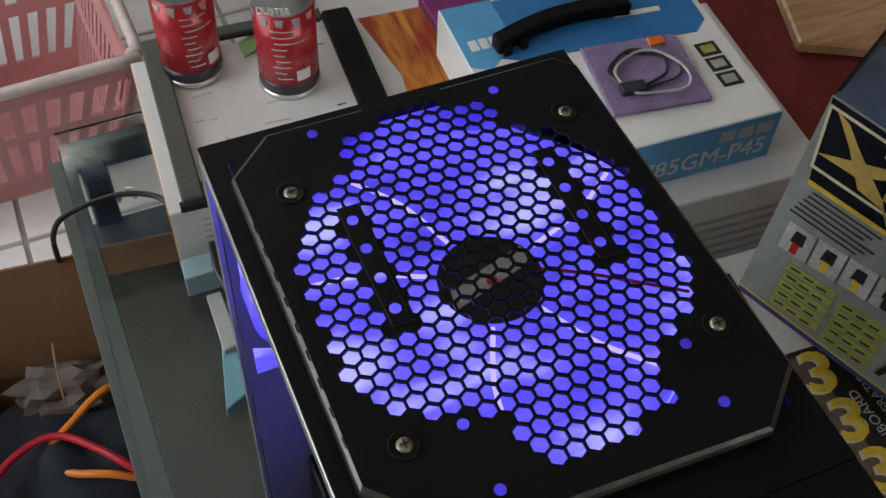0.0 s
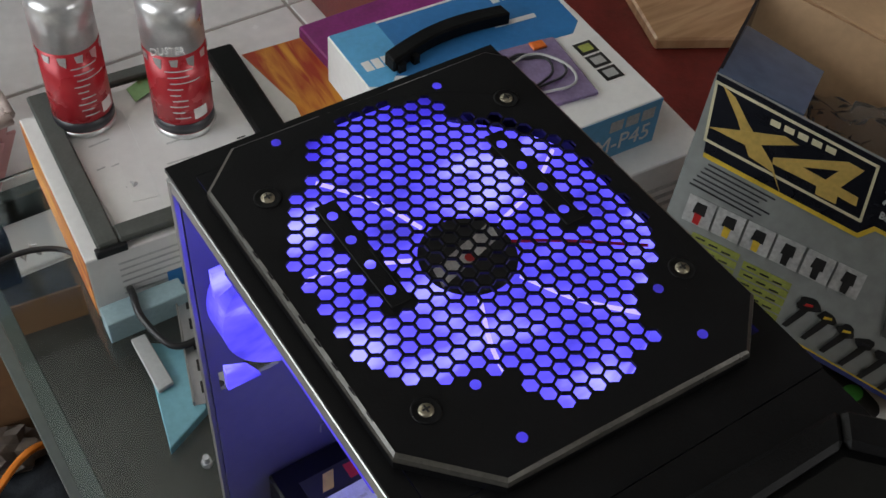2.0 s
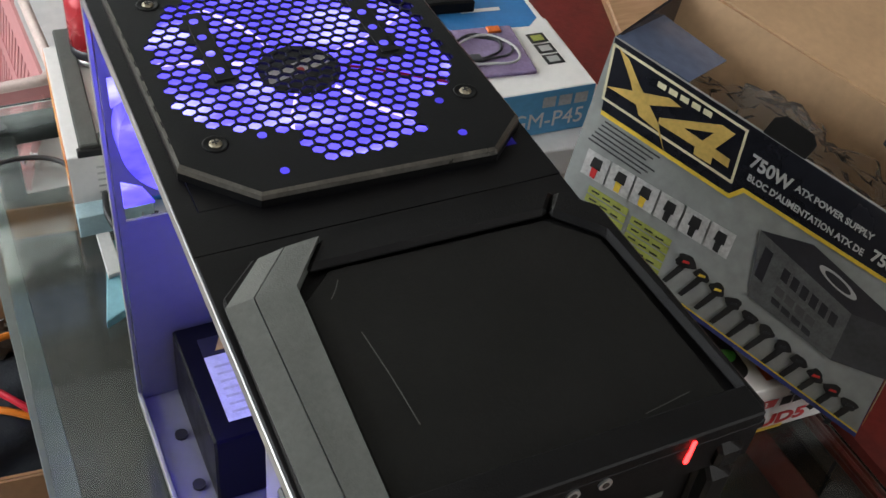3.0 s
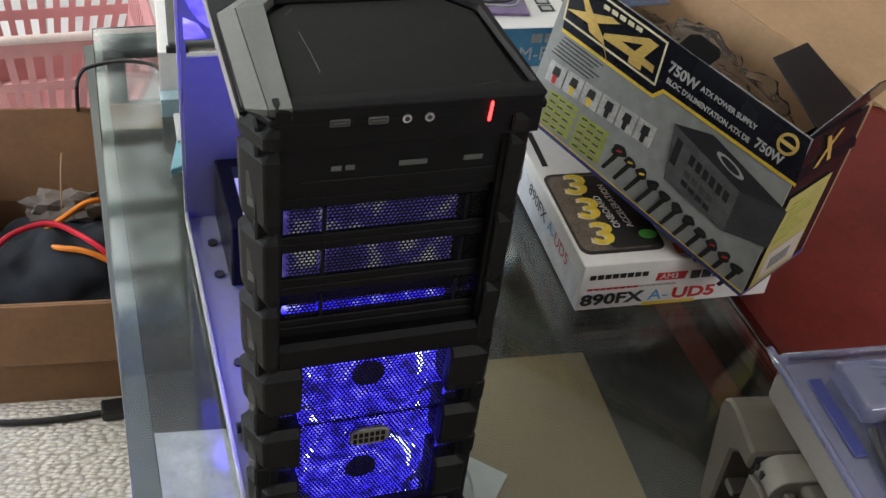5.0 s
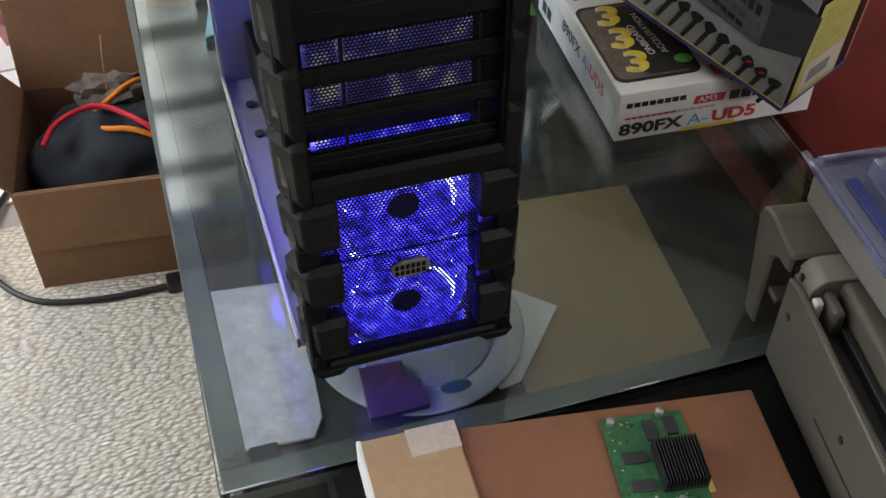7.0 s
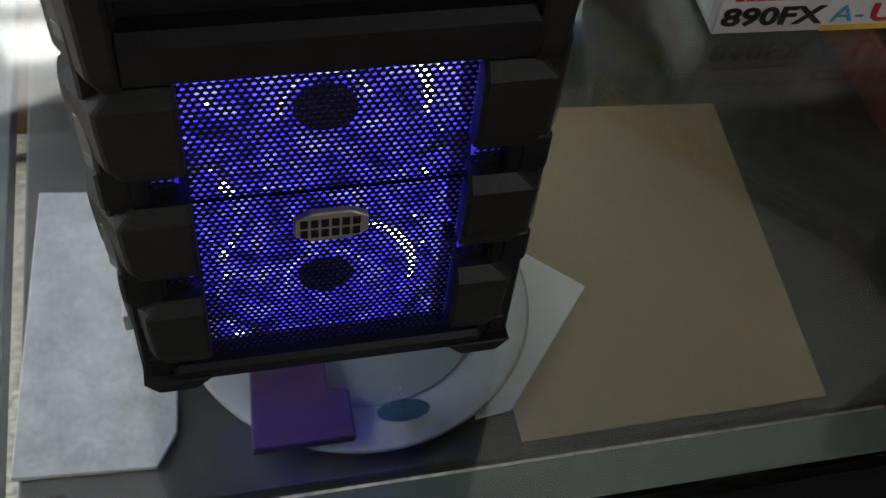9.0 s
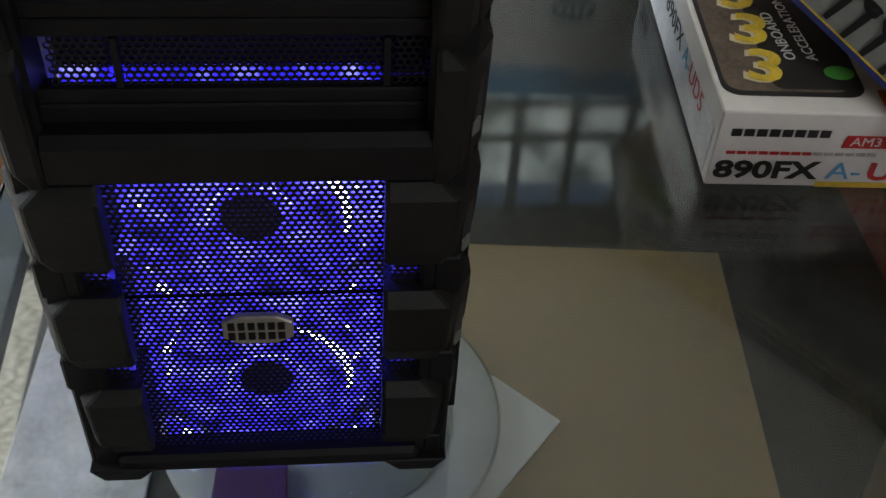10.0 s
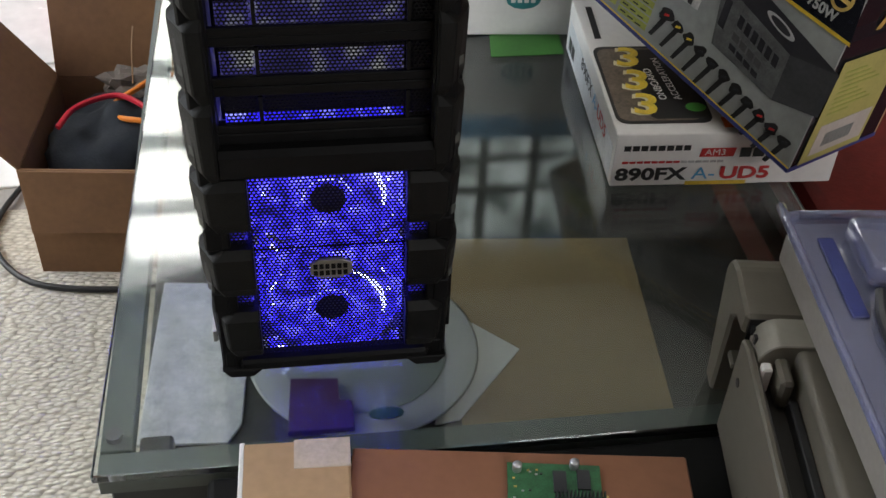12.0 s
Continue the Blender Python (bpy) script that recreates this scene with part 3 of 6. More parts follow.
st = part("hub_sticker", prism([(-0.024, -0.012), (0.022, 0.002), (0.024, 0.014), (-0.022, 0.001)], "z", 0.0126, 0.0129), STICK, tf, "grey printed hub sticker")
part("sticker_mark", cyl((0.0, -0.002, 0.0128), (0.0, -0.002, 0.0131), 0.003, seg=12), REDP, tf)
part("fan_wire", tube([(0.026, -0.004, 0.013), (0.05, -0.018, 0.0135), (0.09, -0.045, 0.013)], 0.001, 6), RDC, tf, "thin red fan wire")
fan("rear_fan", "clear blue lit fan on the rear panel", pose(-0.045, 0.470, 0.35, 90), 0.055, 7, ACRYL, True)
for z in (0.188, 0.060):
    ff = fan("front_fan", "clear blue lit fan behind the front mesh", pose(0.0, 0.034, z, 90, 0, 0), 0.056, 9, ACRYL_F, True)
    # reflection of the LEDs on the fan frame, drawn as a glowing arc
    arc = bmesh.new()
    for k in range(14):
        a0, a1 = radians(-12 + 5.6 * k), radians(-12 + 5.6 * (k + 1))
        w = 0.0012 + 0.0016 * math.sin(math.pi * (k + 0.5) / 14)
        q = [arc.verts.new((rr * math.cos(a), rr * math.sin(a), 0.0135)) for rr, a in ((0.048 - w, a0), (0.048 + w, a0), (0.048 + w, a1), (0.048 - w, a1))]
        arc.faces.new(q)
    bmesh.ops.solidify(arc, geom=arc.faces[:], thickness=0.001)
    # added glowing plate, makes the whole area behind the mesh blue
    part("back_plate", prism([(-0.083, -0.058), (0.083, -0.058), (0.083, 0.058), (-0.083, 0.058)], "z", -0.0155, -0.0135), ACRYL_F, ff, "added glowing plate that fills the area behind the blades")
    # sparkles of LED light behind the mesh, drawn as small glowing dots
    for x, y, r in ((-0.054, -0.034, 0.002), (-0.045, 0.046, 0.0018), (-0.03, -0.052, 0.0016), (0.034, -0.052, 0.0015), (0.055, -0.02, 0.0017), (0.02, 0.054, 0.0013), (-0.018, 0.053, 0.0014), (0.012, 0.021, 0.0016), (0.02, -0.012, 0.0012), (-0.02, 0.006, 0.0012)):
        part("led_light_dot", cyl((x, y, 0.0125), (x, y, 0.0142), r, seg=8), GLINT_B, ff)
    # light along the hub's rim, drawn as a broken glowing ring
    gl = bmesh.new()
    for k in range(18):
        a0, a1 = radians(10 + 10 * k), radians(10 + 10 * (k + 1))
        w = 0.0005 + 0.0008 * abs(math.sin(k * 1.9))
        gl.faces.new([gl.verts.new((rr * math.cos(a), rr * math.sin(a), 0.0128)) for rr, a in ((0.0215 - w, a0), (0.0215 + w, a0), (0.0215 + w, a1), (0.0215 - w, a1))])
    bmesh.ops.solidify(gl, geom=gl.faces[:], thickness=0.0008)
    part("hub_glow_ring", gl, GLINT_B, ff, "bluish light on the rim of the hub, drawn as a glowing ring")
    part("led_reflection_arc", arc, LED_GLINT_W, ff, "glowing arc for the led reflection on the fan frame")
    # more drawn sparkles, whiter and mostly near the corners
    for x, y, r in ((-0.050, -0.047, 0.0028), (-0.046, -0.052, 0.0016), (-0.053, 0.030, 0.0022), (-0.049, 0.036, 0.0015), (0.05, -0.05, 0.002), (-0.054, 0.01, 0.0014), (0.052, 0.02, 0.0018), (0.047, 0.044, 0.0014)):
        part("led_light_dot", cyl((x, y, 0.0125), (x, y, 0.0145), r, seg=8), LED_GLINT_W, ff)

# top grille plate
PLATE = [(-0.077, 0.480), (-0.103, 0.456), (-0.103, 0.264), (-0.066, 0.226), (0.080, 0.222), (0.108, 0.248), (0.108, 0.470), (0.098, 0.480)]
CX, CY = 0.002, 0.356


def outer_at(poly, a):
    d = Vector((math.cos(a), math.sin(a)))
    best = None
    for i in range(len(poly)):
        p, q = Vector(poly[i]) - Vector((CX, CY)), Vector(poly[(i + 1) % len(poly)]) - Vector((CX, CY))
        e = q - p
        den = d.x * e.y - d.y * e.x
        if abs(den) < 1e-9:
            continue
        t, s = (p.x * e.y - p.y * e.x) / den, (p.x * d.y - p.y * d.x) / den
        if t > 0 and -1e-6 <= s <= 1 + 1e-6:
            best = t if best is None else min(best, t)
    return best


angs = sorted([2 * math.pi * k / 96 for k in range(96)] + [math.atan2(p[1] - CY, p[0] - CX) % (2 * math.pi) for p in PLATE])
bm = bmesh.new()
rings = []
for a in angs:
    o = outer_at(PLATE, a)
    i = min(0.1155, 0.0965 / max(abs(math.cos(a)), 1e-6))
    i = min(i, o - 0.004)
    rings.append([bm.verts.new((CX + r * math.cos(a), CY + r * math.sin(a), z)) for r, z in ((i, 0.4795), (i, 0.4822), (o - 0.0028, 0.4822), (o - 0.0008, 0.4808), (o, 0.478), (o, 0.4727))])
for u, v in zip(rings, rings[1:] + rings[:1]):
    for k in range(5):
        bm.faces.new((u[k], u[k + 1], v[k + 1], v[k]))
# bevel faces take the second material, their glint put into its colour
for f in bm.faces:
    f.material_index = 1 if max(v.co.z for v in f.verts) > 0.4805 and min(v.co.z for v in f.verts) > 0.4775 and min(v.co.z for v in f.verts) < 0.4815 and (f.calc_center_median().xy - Vector((CX, CY))).length > 0.1 and max(v.co.z for v in f.verts) - min(v.co.z for v in f.verts) < 0.0029 and all(abs(v.co.z - 0.4795) > 1e-5 for v in f.verts) else 0
plate = part("grille_plate", bm, STEEL_B, tower, "raised black steel fan plate with bevelled corners")
plate.data.materials.append(BEVEL)

# honeycomb holes of the plate
P = 0.0094
SCREWS = [(-0.077, 0.434), (0.083, 0.436), (0.086, 0.281), (-0.077, 0.277)]
DOTS = [(-0.053, 0.470), (0.053, 0.466), (0.066, 0.277), (-0.049, 0.277), (-0.047, 0.242), (0.066, 0.243)]
vs, fs = [], []


def open_cell(x, y):
    dx, dy = x - CX, y - CY
    r = math.hypot(dx, dy)
    if r > (0.112 if abs(dx) < 0.046 else 0.097) or abs(dx) > 0.093 or dx < -0.03 and dy < -0.084:
        return False
    if any((x - p[0]) ** 2 + (y - p[1]) ** 2 < 0.009 ** 2 for p in SCREWS + DOTS):
        return False
    for sx in (-0.053, 0.058):
        if abs(x - sx) < 0.0075 and 0.333 < y < 0.418:
            return False
    return True


HO = P / math.sqrt(3)
row = 0
y = CY - 0.125
while y < CY + 0.125:
    for k in range(-13, 14):
        x = CX + (k + 0.5 * (row % 2)) * P
        if abs(x - CX) > 0.1 or (x - CX) ** 2 + (y - CY) ** 2 > 0.122 ** 2:
            continue
        b = len(vs)
        hexa = [(math.cos(math.pi / 6 + q * math.pi / 3), math.sin(math.pi / 6 + q * math.pi / 3)) for q in range(6)]
        vs += [(x + HO * c, y + HO * s, 0.48212) for c, s in hexa]
        if open_cell(x, y):
            vs += [(x + HO * 0.85 * c, y + HO * 0.85 * s, 0.48212) for c, s in hexa]
            vs += [(x + HO * 0.85 * c, y + HO * 0.85 * s, 0.4803) for c, s in hexa]
            for q in range(6):
                r = (q + 1) % 6
                fs += [(b + q, b + r, b + 6 + r, b + 6 + q), (b + 6 + q, b + 6 + r, b + 12 + r, b + 12 + q)]
        else:
            fs.append(tuple(range(b, b + 6)))
    row += 1
    y += P * math.sqrt(3) / 2
me = bpy.data.meshes.new("honeycomb_grille")
me.from_pydata(vs, [], fs)
me.materials.append(STEEL_B)
hc = tagged(new("honeycomb_grille", me), "black hexagonal perforated grille", kind="stuff")
hc.parent = tower
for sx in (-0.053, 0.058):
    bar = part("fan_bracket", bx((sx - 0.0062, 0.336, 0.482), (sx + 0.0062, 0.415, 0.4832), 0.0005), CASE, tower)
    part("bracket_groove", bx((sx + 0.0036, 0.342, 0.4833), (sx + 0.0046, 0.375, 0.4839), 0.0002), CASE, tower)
    # blue light through the bracket holes, drawn as glowing discs on top
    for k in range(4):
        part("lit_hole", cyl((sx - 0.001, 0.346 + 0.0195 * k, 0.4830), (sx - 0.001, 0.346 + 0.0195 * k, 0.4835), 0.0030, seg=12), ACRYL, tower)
# same for the plate's round holes, with the dimmer glow
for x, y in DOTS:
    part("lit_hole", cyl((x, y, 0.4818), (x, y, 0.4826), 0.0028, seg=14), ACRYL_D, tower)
for x, y in SCREWS:
    s = part("screw", lathe([(0.0040, 0.0), (0.0038, 0.0009), (0.0026, 0.0015), (0.0008, 0.0017)], 18), SCREWM, tower, "dull cross-head screw", True, pose(x, y, 0.4822))
    part("screw_slot", bx((-0.0022, -0.0005, 0.0016), (0.0022, 0.0005, 0.0021)), CORD, s)
    part("screw_slot", bx((-0.0005, -0.0022, 0.0016), (0.0005, 0.0022, 0.0021)), CORD, s)
    part("dimple", lathe([(0.0062, -0.0002), (0.0078, 0.0004), (0.0070, 0.0008), (0.0058, 0.0003)], 20), STEEL_B, tower, "", True, pose(x, y, 0.4822))

# ---- front bezel ----
bez = part("front_bezel", prism([(-0.108, 0.160), (-0.085, 0.183), (0.092, 0.175), (0.112, 0.155), (0.116, 0.02), (0.112, -0.004), (-0.094, -0.004), (-0.110, 0.024)], "z", 0.4728, 0.4790, bevel=0.0012), CASE, tower, "black plastic top of the front bezel")


def strip(lo, hi, base):
    """A solid strip between two lines, standing on a base height."""
    bm = bmesh.new()
    n = len(lo)
    a, b = [bm.verts.new(p) for p in lo], [bm.verts.new(p) for p in hi]
    c, d = [bm.verts.new((p[0], p[1], base)) for p in lo], [bm.verts.new((p[0], p[1], base)) for p in hi]
    for k in range(n - 1):
        for u, v in ((a, b), (c, d), (a, c), (b, d)):
            bm.faces.new((u[k], u[k + 1], v[k + 1], v[k]))
    for k in (0, n - 1):
        bm.faces.new((a[k], b[k], d[k], c[k]))
    return bm


# left trim is greyer than the right: window light put into its colour
part("top_side_trim", strip([(-0.109, 0.013, 0.4800), (-0.109, 0.152, 0.4800), (-0.0825, 0.1810, 0.4800)], [(-0.0950, 0.0020, 0.4846), (-0.0950, 0.1500, 0.4846), (-0.0690, 0.1800, 0.4846)], 0.4788), CASE_G, tower, "sloping side trim, grey for the window light on it")
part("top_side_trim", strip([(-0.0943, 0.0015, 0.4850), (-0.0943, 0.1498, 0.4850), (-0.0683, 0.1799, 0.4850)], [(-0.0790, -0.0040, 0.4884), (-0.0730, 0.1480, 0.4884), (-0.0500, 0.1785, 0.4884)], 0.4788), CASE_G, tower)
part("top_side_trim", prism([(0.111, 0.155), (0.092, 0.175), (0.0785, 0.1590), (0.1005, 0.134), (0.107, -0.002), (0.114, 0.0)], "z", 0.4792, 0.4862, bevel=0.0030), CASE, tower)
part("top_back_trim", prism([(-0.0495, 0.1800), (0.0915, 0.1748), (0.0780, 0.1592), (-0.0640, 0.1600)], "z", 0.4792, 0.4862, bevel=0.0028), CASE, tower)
part("tray_mat", prism([(-0.0715, 0.140), (-0.052, 0.158), (0.075, 0.156), (0.098, 0.132), (0.101, 0.000), (-0.0770, 0.000)], "z", 0.4791, 0.4828, bevel=0.0008), mat("tray_rubber", (0.007, 0.007, 0.0065), 0.62, Specular_IOR_Level=0.14, var=0.3, scale=25, bump=0.2, bscale=500), tower, "black recessed top tray")
for a, b in (((-0.052, 0.112), (-0.048, 0.050)), ((0.055, 0.018), (0.083, 0.022)), ((-0.058, 0.138), (-0.050, 0.150))):
    part("scratch", tube([(a[0], a[1], 0.4828), ((a[0] + b[0]) / 2 + 0.0006, (a[1] + b[1]) / 2, 0.4828), (b[0], b[1], 0.4828)], 0.00028, 5, 3), CASE_G, tower, "fine grey scratch")
# upper front: panel with ports
part("port_panel", prism([(-0.004, 0.4860), (0.004, 0.4868), (0.014, 0.4868), (0.014, 0.452), (-0.003, 0.452)], "x", -0.0905, 0.1095, bevel=0.001), CASE, tower)
for x in (-0.045, -0.017):
    u = part("usb_port", bx((x - 0.0075, -0.0048, 0.4705), (x + 0.0075, -0.0036, 0.4765), 0.0008), SOCK, tower, "steel usb socket")
    part("socket_gap", bx((-0.0062, -0.0004, -0.0020), (0.0062, 0.0003, 0.0020)), CORD, u, m=pose(x, -0.0049, 0.4735))
    part("socket_tongue", bx((-0.0052, -0.0004, -0.0001), (0.0052, 0.0002, 0.0011)), CASE_G, u, m=pose(x, -0.0051, 0.4735))
for x in (0.004, 0.021):
    j = part("audio_jack", cyl((x, -0.0052, 0.4735), (x, -0.0036, 0.4735), 0.0036, seg=18), STEEL, tower, "chrome audio jack")
    part("jack_hole", cyl((x, -0.0055, 0.4735), (x, -0.0050, 0.4735), 0.0019, seg=14), CORD, j)
part("power_led", prism([(0.0665, 0.4665), (0.0684, 0.4665), (0.0692, 0.4825), (0.0674, 0.4825)], "y", -0.0050, -0.0036), LED_R, tower, "glowing red power light")
# optical drive and mesh bay covers
drv = part("optical_drive", bx((-0.0855, 0.004, 0.402), (0.0855, 0.02, 0.4505), 0.001), CASE, tower, "black optical drive front")
for x0, x1 in ((0.004, 0.026), (-0.048, -0.040), (-0.037, -0.030), (0.055, 0.07)):
    part("drive_mark", bx((x0, 0.0036, 0.4265), (x1, 0.0042, 0.4310)), CASE_G, drv)
part("tray_line", bx((-0.07, 0.0034, 0.4180), (0.08, 0.0042, 0.4186)), CORD, drv)


def perforated(x0, x1, z0, z1, p, hole, yy, name, parent, material, label=""):
    """A punched steel sheet, hole by hole."""
    vs, fs = [], []
    ho = p / math.sqrt(3)
    row, z = 0, z0 + ho
    hexa = [(math.cos(math.pi / 6 + q * math.pi / 3), math.sin(math.pi / 6 + q * math.pi / 3)) for q in range(6)]
    while z < z1 - ho * 0.5:
        n = int((x1 - x0) / p)
        for k in range(n):
            x = x0 + (k + 0.5 + 0.5 * (row % 2)) * p
            b = len(vs)
            vs += [(x + ho * c, yy, z + ho * s) for c, s in hexa] + [(x + ho * hole * c, yy, z + ho * hole * s) for c, s in hexa]
            vs += [(x + ho * hole * c, yy + 0.0008, z + ho * hole * s) for c, s in hexa]
            for q in range(6):
                r = (q + 1) % 6
                fs += [(b + q, b + r, b + 6 + r, b + 6 + q), (b + 6 + q, b + 6 + r, b + 12 + r, b + 12 + q)]
        row += 1
        z += p * math.sqrt(3) / 2
    me = bpy.data.meshes.new(name)
    me.from_pydata(vs, [], fs)
    me.materials.append(material)
    ob = tagged(new(name, me), label, kind="stuff")
    ob.parent = parent
    return ob


# glow colours for strips added to imitate fan light behind the meshes
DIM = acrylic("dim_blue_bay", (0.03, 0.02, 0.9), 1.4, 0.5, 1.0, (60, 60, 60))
SIDE_GLOW = acrylic("side_mesh_glow", (0.03, 0.02, 0.5), 1.0, 0.1, 1.0, (60, 60, 60), 0.2)
DIM2 = acrylic("grey_blue_bay_glow", (0.035, 0.03, 0.15), 1.0, 0.25, 1.0, (40, 40, 40))
# added black panel that keeps the inside light out of the bays
part("bay_light_block", bx((-0.082, 0.040, 0.262), (0.092, 0.042, 0.403)), CASE, tower)
for z0, z1 in ((0.363, 0.388), (0.320, 0.345), (0.276, 0.301)):
    bay = part("bay_cover", bx((-0.0865, 0.0105, z0 - 0.009), (0.088, 0.016, z0 - 0.001), 0.001), CASE, tower, "black bay cover frame")
    part("cover_bar", bx((-0.0865, 0.0105, z1 + 0.001), (0.088, 0.016, z1 + 0.0095), 0.001), CASE, bay)
    for x in (-0.049, 0.066):
        part("cover_post", bx((x - 0.0015, 0.0108, z0), (x + 0.0015, 0.0150, z1)), CASE, bay)
    perforated(-0.048, 0.065, z0, z1, 0.0036, 0.66, 0.0125, "bay_mesh", bay, STEEL_B, "fine punched steel mesh")
    perforated(-0.078, -0.051, z0, z1, 0.0036, 0.66, 0.0126, "bay_mesh", bay, STEEL_B)
    perforated(0.068, 0.087, z0, z1, 0.0036, 0.66, 0.0126, "bay_mesh", bay, STEEL_B)
    # added glowing bar, shows as blue light through the bay mesh
    part("filter_foam", bx((-0.078, 0.026, z0 - 0.012), (0.064, 0.028, z0 + (0.000 if z0 < 0.3 else 0.012))), DIM if z0 < 0.3 else DIM2, bay, "added bar glowing dim blue behind the bay mesh")
part("cage_shelf", bx((-0.08, 0.0435, 0.258), (0.1, 0.12, 0.262)), INNER, tower)
part("bay_frame", bx((-0.088, 0.0085, 0.2585), (0.090, 0.030, 0.2685), 0.001), CASE, tower)
part("bezel_bar", bx((-0.090, -0.005, 0.230), (0.092, 0.016, 0.259), 0.005), CASE, tower, "black cross bar of the bezel")
part("bezel_bar", bx((-0.088, -0.004, 0.007), (0.088, 0.016, 0.021), 0.003), CASE, tower)
perforated(-0.068, 0.068, 0.020, 0.232, 0.0037, 0.56, 0.006, "front_mesh", tower, STEEL_B, "fine punched steel front mesh")
for z0, z1 in ((0.212, 0.232), (0.150, 0.179), (0.077, 0.106)):
    for x0, x1 in ((-0.0865, -0.068), (0.069, 0.0875)):
        perforated(x0, x1, z0, z1, 0.0037, 0.58, 0.0062, "front_mesh", tower, STEEL_B)
        # added glowing strip, shows as blue light in the side gaps
        part("filter_strip", bx((x0 + 0.001, 0.0125, z0 + 0.001), (x1 - 0.002, 0.0140, z1 - 0.001)), SIDE_GLOW, tower, "added strip glowing dim blue behind the mesh")
part("fan_carrier", bx((-0.086, 0.0060, 0.1475), (0.086, 0.0068, 0.1500)), CASE, tower)
badge = part("badge", prism([(-0.0185, 0.120), (-0.0185, 0.132), (-0.010, 0.1365), (0.010, 0.1365), (0.0185, 0.132), (0.0185, 0.120), (0.010, 0.1155), (-0.010, 0.1155)], "y", 0.0010, 0.0055, bevel=0.0008), mat("badge_grey", (0.16, 0.15, 0.13), 0.4, 0.3), tower, "grey hexagonal badge")
for k in range(6):
    part("badge_mark", bx((-0.0155 + 0.0052 * k, 0.0004, 0.1270), (-0.0118 + 0.0052 * k, 0.0011, 0.1325), 0.0002), CASE, badge)
    part("badge_mark", bx((-0.0155 + 0.0052 * k, 0.0004, 0.1195), (-0.0118 + 0.0052 * k, 0.0011, 0.1250), 0.0002), CASE, badge)
# ribbed side columns with their ledges
RIBS = [0.4725, 0.451, 0.376, 0.303, 0.229, 0.155, 0.082, 0.006]


def rib_mesh(sx, z0, z1, out):
    """One shingle-like segment of the side column: cut corner in plan, tapered foot, sloping head."""
    bm = bmesh.new()
    levels = ((z0 + 0.0015, 0.0055), (z0 + 0.012, 0.0012), (z1 - 0.016, 0.0), (z1 - 0.0062, 0.0), (z1 + 0.0008, 0.0085))
    rings = []
    for z, cut in levels:
        f, o = -0.0075 + cut * 0.75, out - cut
        plan = [(0.0655, 0.016), (0.0655, f + 0.0020), (0.0675, f), (o - 0.0145, f), (o - 0.0125, f + 0.0012), (o - 0.0010, 0.0165), (o, 0.0190), (o, 0.030), (0.0655, 0.030)]
        rings.append([bm.verts.new((sx * x, y, z)) for x, y in plan])
    for a, b in zip(rings, rings[1:]):
        for k in range(len(a)):
            bm.faces.new((a[k], a[(k + 1) % len(a)], b[(k + 1) % len(a)], b[k]))
    bm.faces.new(rings[0][::-1])
    bm.faces.new(rings[-1])
    return bm


for sx in (-1, 1):
    part("side_column", bx((min(sx * 0.084, sx * 0.104), 0.001, 0.012), (max(sx * 0.084, sx * 0.104), 0.03, 0.4727), 0.002), CASE, tower)
    for z1, z0 in zip(RIBS, RIBS[1:]):
        low = z1 < 0.235
        out = 0.1125 if z1 > 0.1 else 0.1085
        if low:
            part("rib", rib_mesh(sx, z0 + 0.021, z1, out), RIBM, tower, "stepped black side rib")
            part("rib_neck", bx((min(sx * 0.090, sx * (out - 0.007)), 0.000, z0 - 0.001), (max(sx * 0.090, sx * (out - 0.007)), 0.029, z0 + 0.024), 0.002), CASE, tower)
        else:
            r = rib_mesh(sx, z0, z1, out)
            for v in r.verts:
                if abs(v.co.x) < 0.07:
                    v.co.x = sx * (abs(v.co.x) + 0.0205)
            part("rib", r, RIBM, tower, "stepped black side rib")
        if z0 < 0.44 and z1 - z0 > 0.05:
            d = Matrix.Translation((sx * (out - 0.0068), 0.0085, z0 + 0.043)) @ Matrix.Rotation(-sx * math.atan2(0.0115, 0.0153), 4, "Z")
            part("clip_window", bx((-0.0012, -0.0045, -0.012), (0.0012, 0.0045, 0.010), 0.0004), CORD, tower, m=d)
            part("panel_clip", bx((-0.0012, -0.0038, -0.021), (0.0016, 0.0038, -0.0125), 0.0006), CASE_G, tower, "small grey clip", m=d)
    part("bezel_foot", prism([(sx * 0.066, 0.013), (sx * 0.076, 0.003), (sx * 0.097, 0.003), (sx * 0.105, 0.013)], "y", -0.006, 0.03, bevel=0.001), CASE, tower)

# ---- retail box of the power supply, open, tilted on the white box ----
V = Vector((0.481, -0.853, -0.2)).normalized()
U = Vector((0.368, -0.011, 0.93))
U = (U - V * U.dot(V)).normalized()
NB = U.cross(V)
XM = Matrix(((V.x, NB.x, U.x, 0.302), (V.y, NB.y, U.y, 0.51), (V.z, NB.z, U.z, 0.153), (0, 0, 0, 1)))
xb = thing("power_supply_box", "open black and grey retail box with gold lettering, leaning", "box", XM)


def sh(x, z):
    return (x + (0.19 - z) * 0.2, z)


DEP = 0.165
SIL = [(0.037, 0.0), (0.401, 0.0), (0.357, 0.198), (0.0, 0.19)]
front = part("front_wall", prism(SIL, "y", 0.0, 0.003), GREYP, xb, "grey printed front panel")
part("back_wall", prism([(0.037, 0.0), (0.401, 0.0), (0.357, 0.205), (0.0, 0.2)], "y", DEP - 0.003, DEP), KRAFT, xb)
